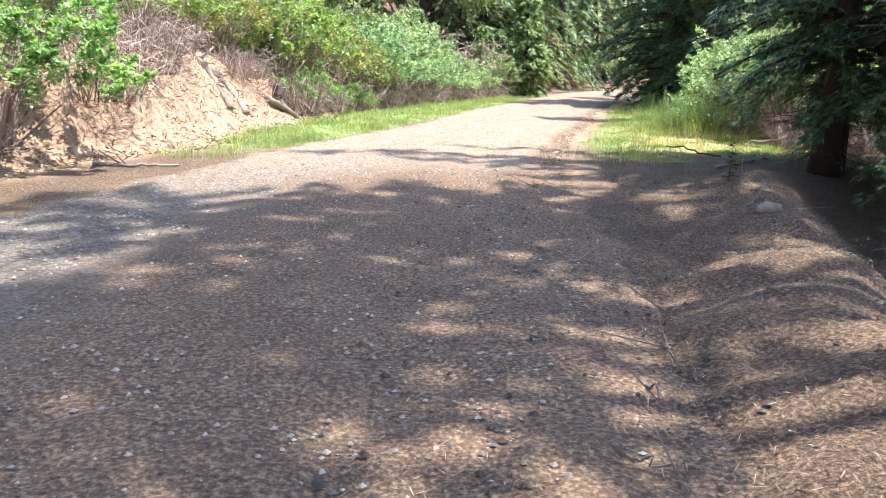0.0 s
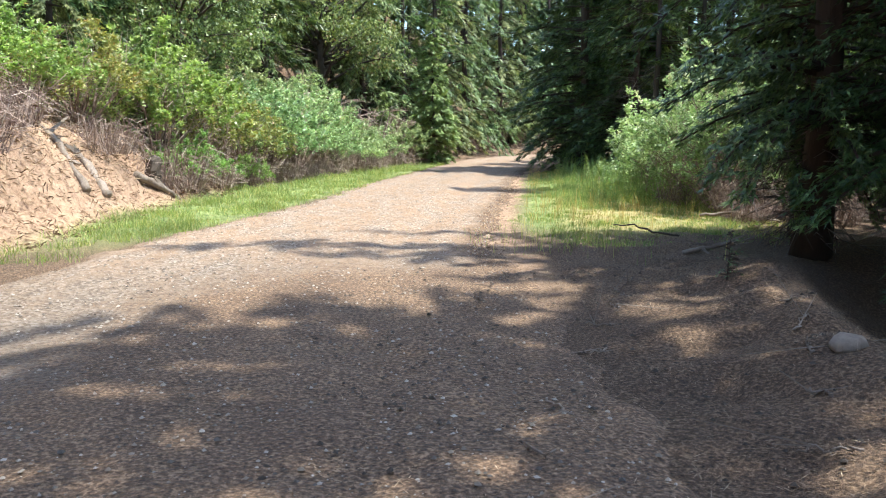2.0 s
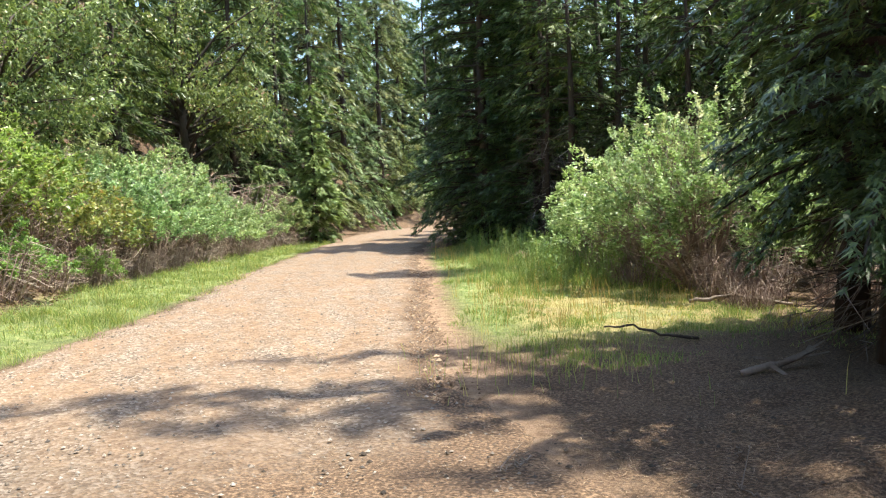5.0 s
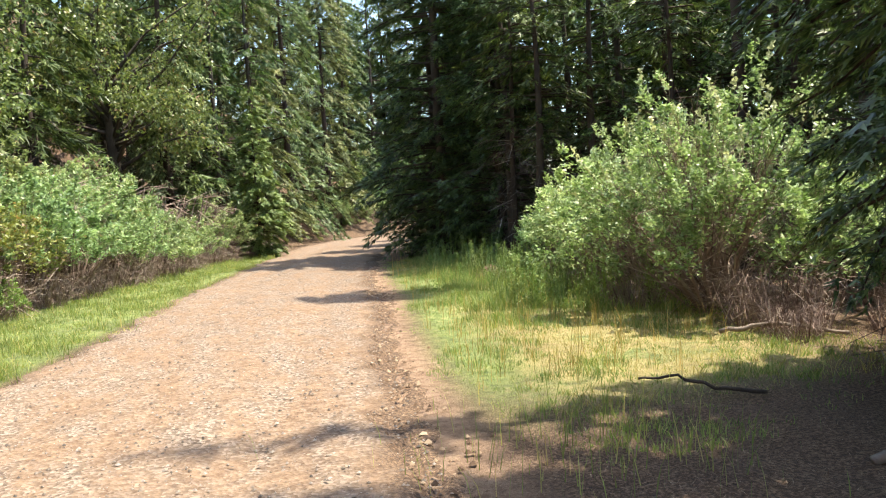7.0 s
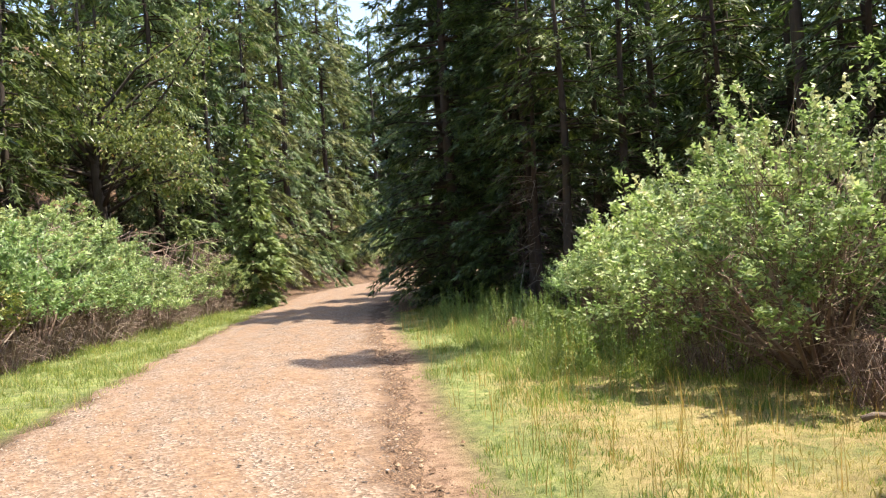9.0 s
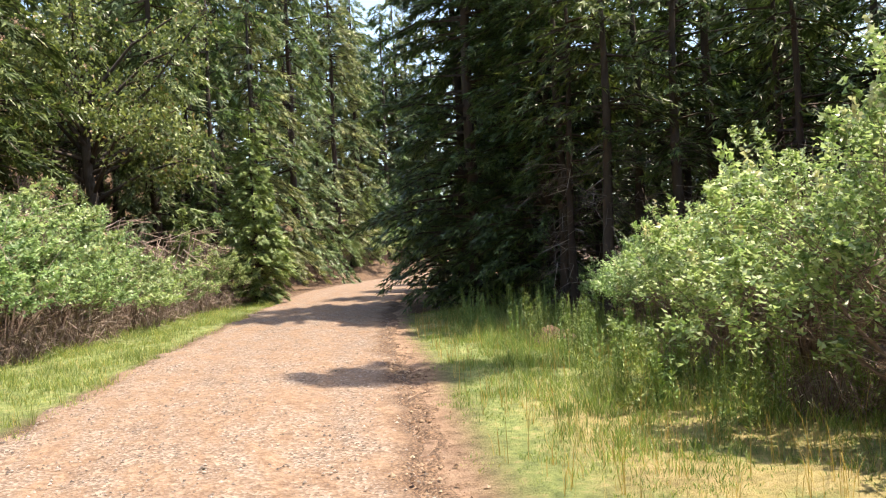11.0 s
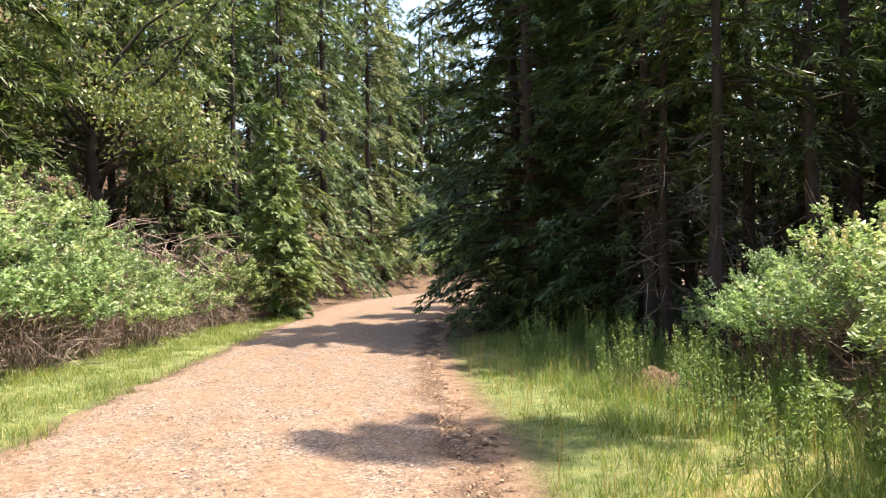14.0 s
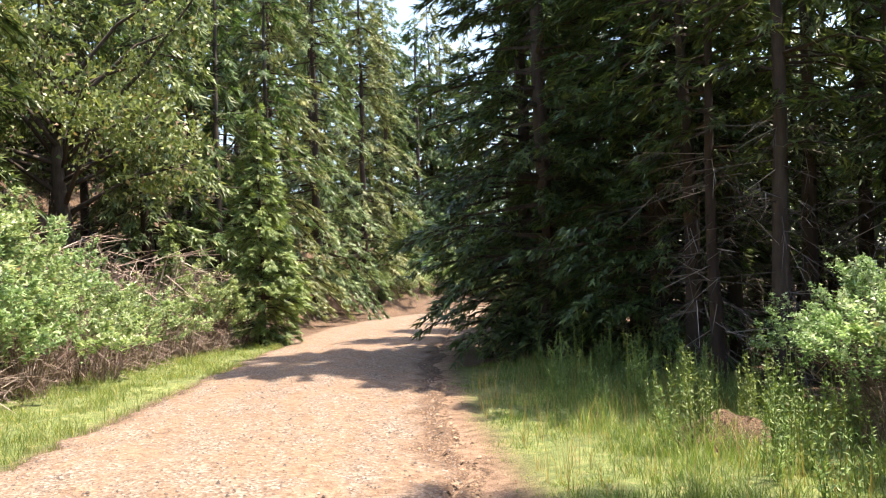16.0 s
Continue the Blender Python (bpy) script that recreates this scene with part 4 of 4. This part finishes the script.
# ---- fallen wood, mound ----
def fallen(label, pts, r0, r1, mat, side=5):
    root = tagged(new("fallen_branch"), label, "branch")
    p = np.array([(a, b, on_ground(a, b) + c) for a, b, c in pts])
    fine = np.stack([np.interp(np.linspace(0, len(p) - 1, 14), np.arange(len(p)), p[:, q_]) for q_ in range(3)], 1) + rng.normal(size=(14, 3)) * 0.012
    part("stem", mesh_of("stem", *spine(fine, np.linspace(r0, r1, 14), 8, 0.14), mat, True), root)
    if side:
        k_ = rng.integers(3, 13, side)
        e = fine[k_] + rng.normal(size=(side, 3)) * np.array([0.25, 0.25, 0.12]) + np.array([0, 0, 0.08])
        part("brush", mesh_of("brush", *tubes(fine[k_], e, r1 * 1.3, r1 * 0.4), mat), root)
    return root


fallen("dark arched fallen branch lying in the grass", [(4.15, 15.45, 0.14), (4.4, 15.3, 0.18), (4.65, 15.1, 0.08), (5.0, 14.8, 0.03)], 0.01, 0.018, BARK, 0)
fallen("bleached fallen branch on needle litter", [(4.35, 13.1, 0.03), (4.85, 13.0, 0.09), (5.25, 13.35, 0.12)], 0.035, 0.02, DEAD)
fallen("bleached fallen branch beside the shrub", [(6.4, 17.2, 0.12), (6.9, 16.9, 0.16), (7.5, 16.4, 0.05)], 0.03, 0.02, DEAD)
fallen("grey weathered log leaning on the sandy bank", [(-4.5, 18.6, 0.05), (-5.1, 19.3, 0.08), (-5.9, 20.3, 0.04)], 0.09, 0.06, DEAD, 4)
fallen("grey weathered log leaning on the sandy bank", [(-4.75, 18.2, 0.05), (-5.5, 19.0, 0.08), (-6.3, 19.7, 0.1)], 0.07, 0.05, DEAD, 3)
fallen("short broken log at the bank's foot", [(-4.6, 21.0, 0.06), (-4.2, 21.5, 0.1), (-3.9, 22.0, 0.02)], 0.09, 0.06, DEAD, 3)
fallen("pale fallen branch at the road edge", [(2.8, 46.0, 0.2), (4.0, 46.8, 0.2), (4.9, 47.2, 0.05)], 0.04, 0.02, DEAD, 9)
fallen("pale stick on the road edge", [(-5.0, 11.6, 0.03), (-4.4, 11.7, 0.04), (-3.9, 11.9, 0.03)], 0.03, 0.015, DEAD, 2)

sapling = conifer("small green fir seedling on needle litter", O, 0.62, 0.3, 0.05, 26, 60, 0.05, FIR, BARK_RED, 0.008, 0.15, 0.8, fan=2)
sapling.matrix_basis = spot(3.6, 10.25, 0, 0.8)
n = 150
x, y = rng.normal(4.42, 0.16, n), rng.normal(25.3, 0.45, n)
stuff("broken_clods", mesh_of("broken_clods", *stones(x, y, 0.015 + 0 * x, 0.012 + 0.045 * rng.random(n) ** 3), NEEDLES), "scatter of dark broken clods on the road edge", "clods")

# twigs and sticks dropped on the litter
for k in range(26):
    a, x, y = 2.4 * k, 0.4 + 3.0 * ((k * 0.618) % 1), 2.2 + 9.5 * ((k * 0.414) % 1)
    ln_ = 0.12 + 0.22 * ((k * 0.73) % 1)
    lift = 0.012 + max(0.0, 0.07 - on_ground(x, y)) * (x < float(interp(y, ROAD_R)))
    fallen("small grey dead stick on needle litter", [(x, y, lift), (x + ln_ * math.cos(a), y + ln_ * math.sin(a), lift + 0.01)], 0.008, 0.004, DEAD, 2)
stone = tagged(new("field_stone"), "mossy grey stone half sunk in needle litter", "stone")
part("rock", mesh_of("rock", *spine([(-0.16, 0, 0.0), (-0.1, 0.01, 0.03), (0, 0.02, 0.05), (0.1, 0.0, 0.04), (0.17, -0.01, 0.0)], [0.03, 0.1, 0.13, 0.1, 0.03], 10, 0.12), DEAD, True), stone)
stone.matrix_basis = spot(3.0, 7.4, 25, 0.8, 0.7)

stump = tagged(new("tree_stump"), "dark rotten stump at the foot of the bank", "stump")
part("wood", mesh_of("wood", *spine([(0, 0, -0.2), (0.02, 0, 0.1), (0.05, 0.03, 0.32), (0.1, 0.02, 0.42)], [0.24, 0.19, 0.16, 0.07], 10, 0.2), BARK, False), stump)
stump.matrix_basis = spot(-4.45, 21.9)

mound_r, mound_a = np.meshgrid(np.linspace(0.02, 1, 10), np.linspace(0, 2 * np.pi, 26))
mx, my = 0.62 * mound_r * np.cos(mound_a), 0.45 * mound_r * np.sin(mound_a)
mz = 0.34 * (1 - mound_r ** 2) ** 0.8 - 0.06 + 0.05 * wave(mx * 6, my * 6, 1.3)
mound = tagged(new("dirt_mound", grid_mesh("dirt_mound", mx, my, mz, SOIL)), "small mound of dry straw-coloured litter among weeds", "mound")
mound.matrix_basis = spot(7.6, 27.2)
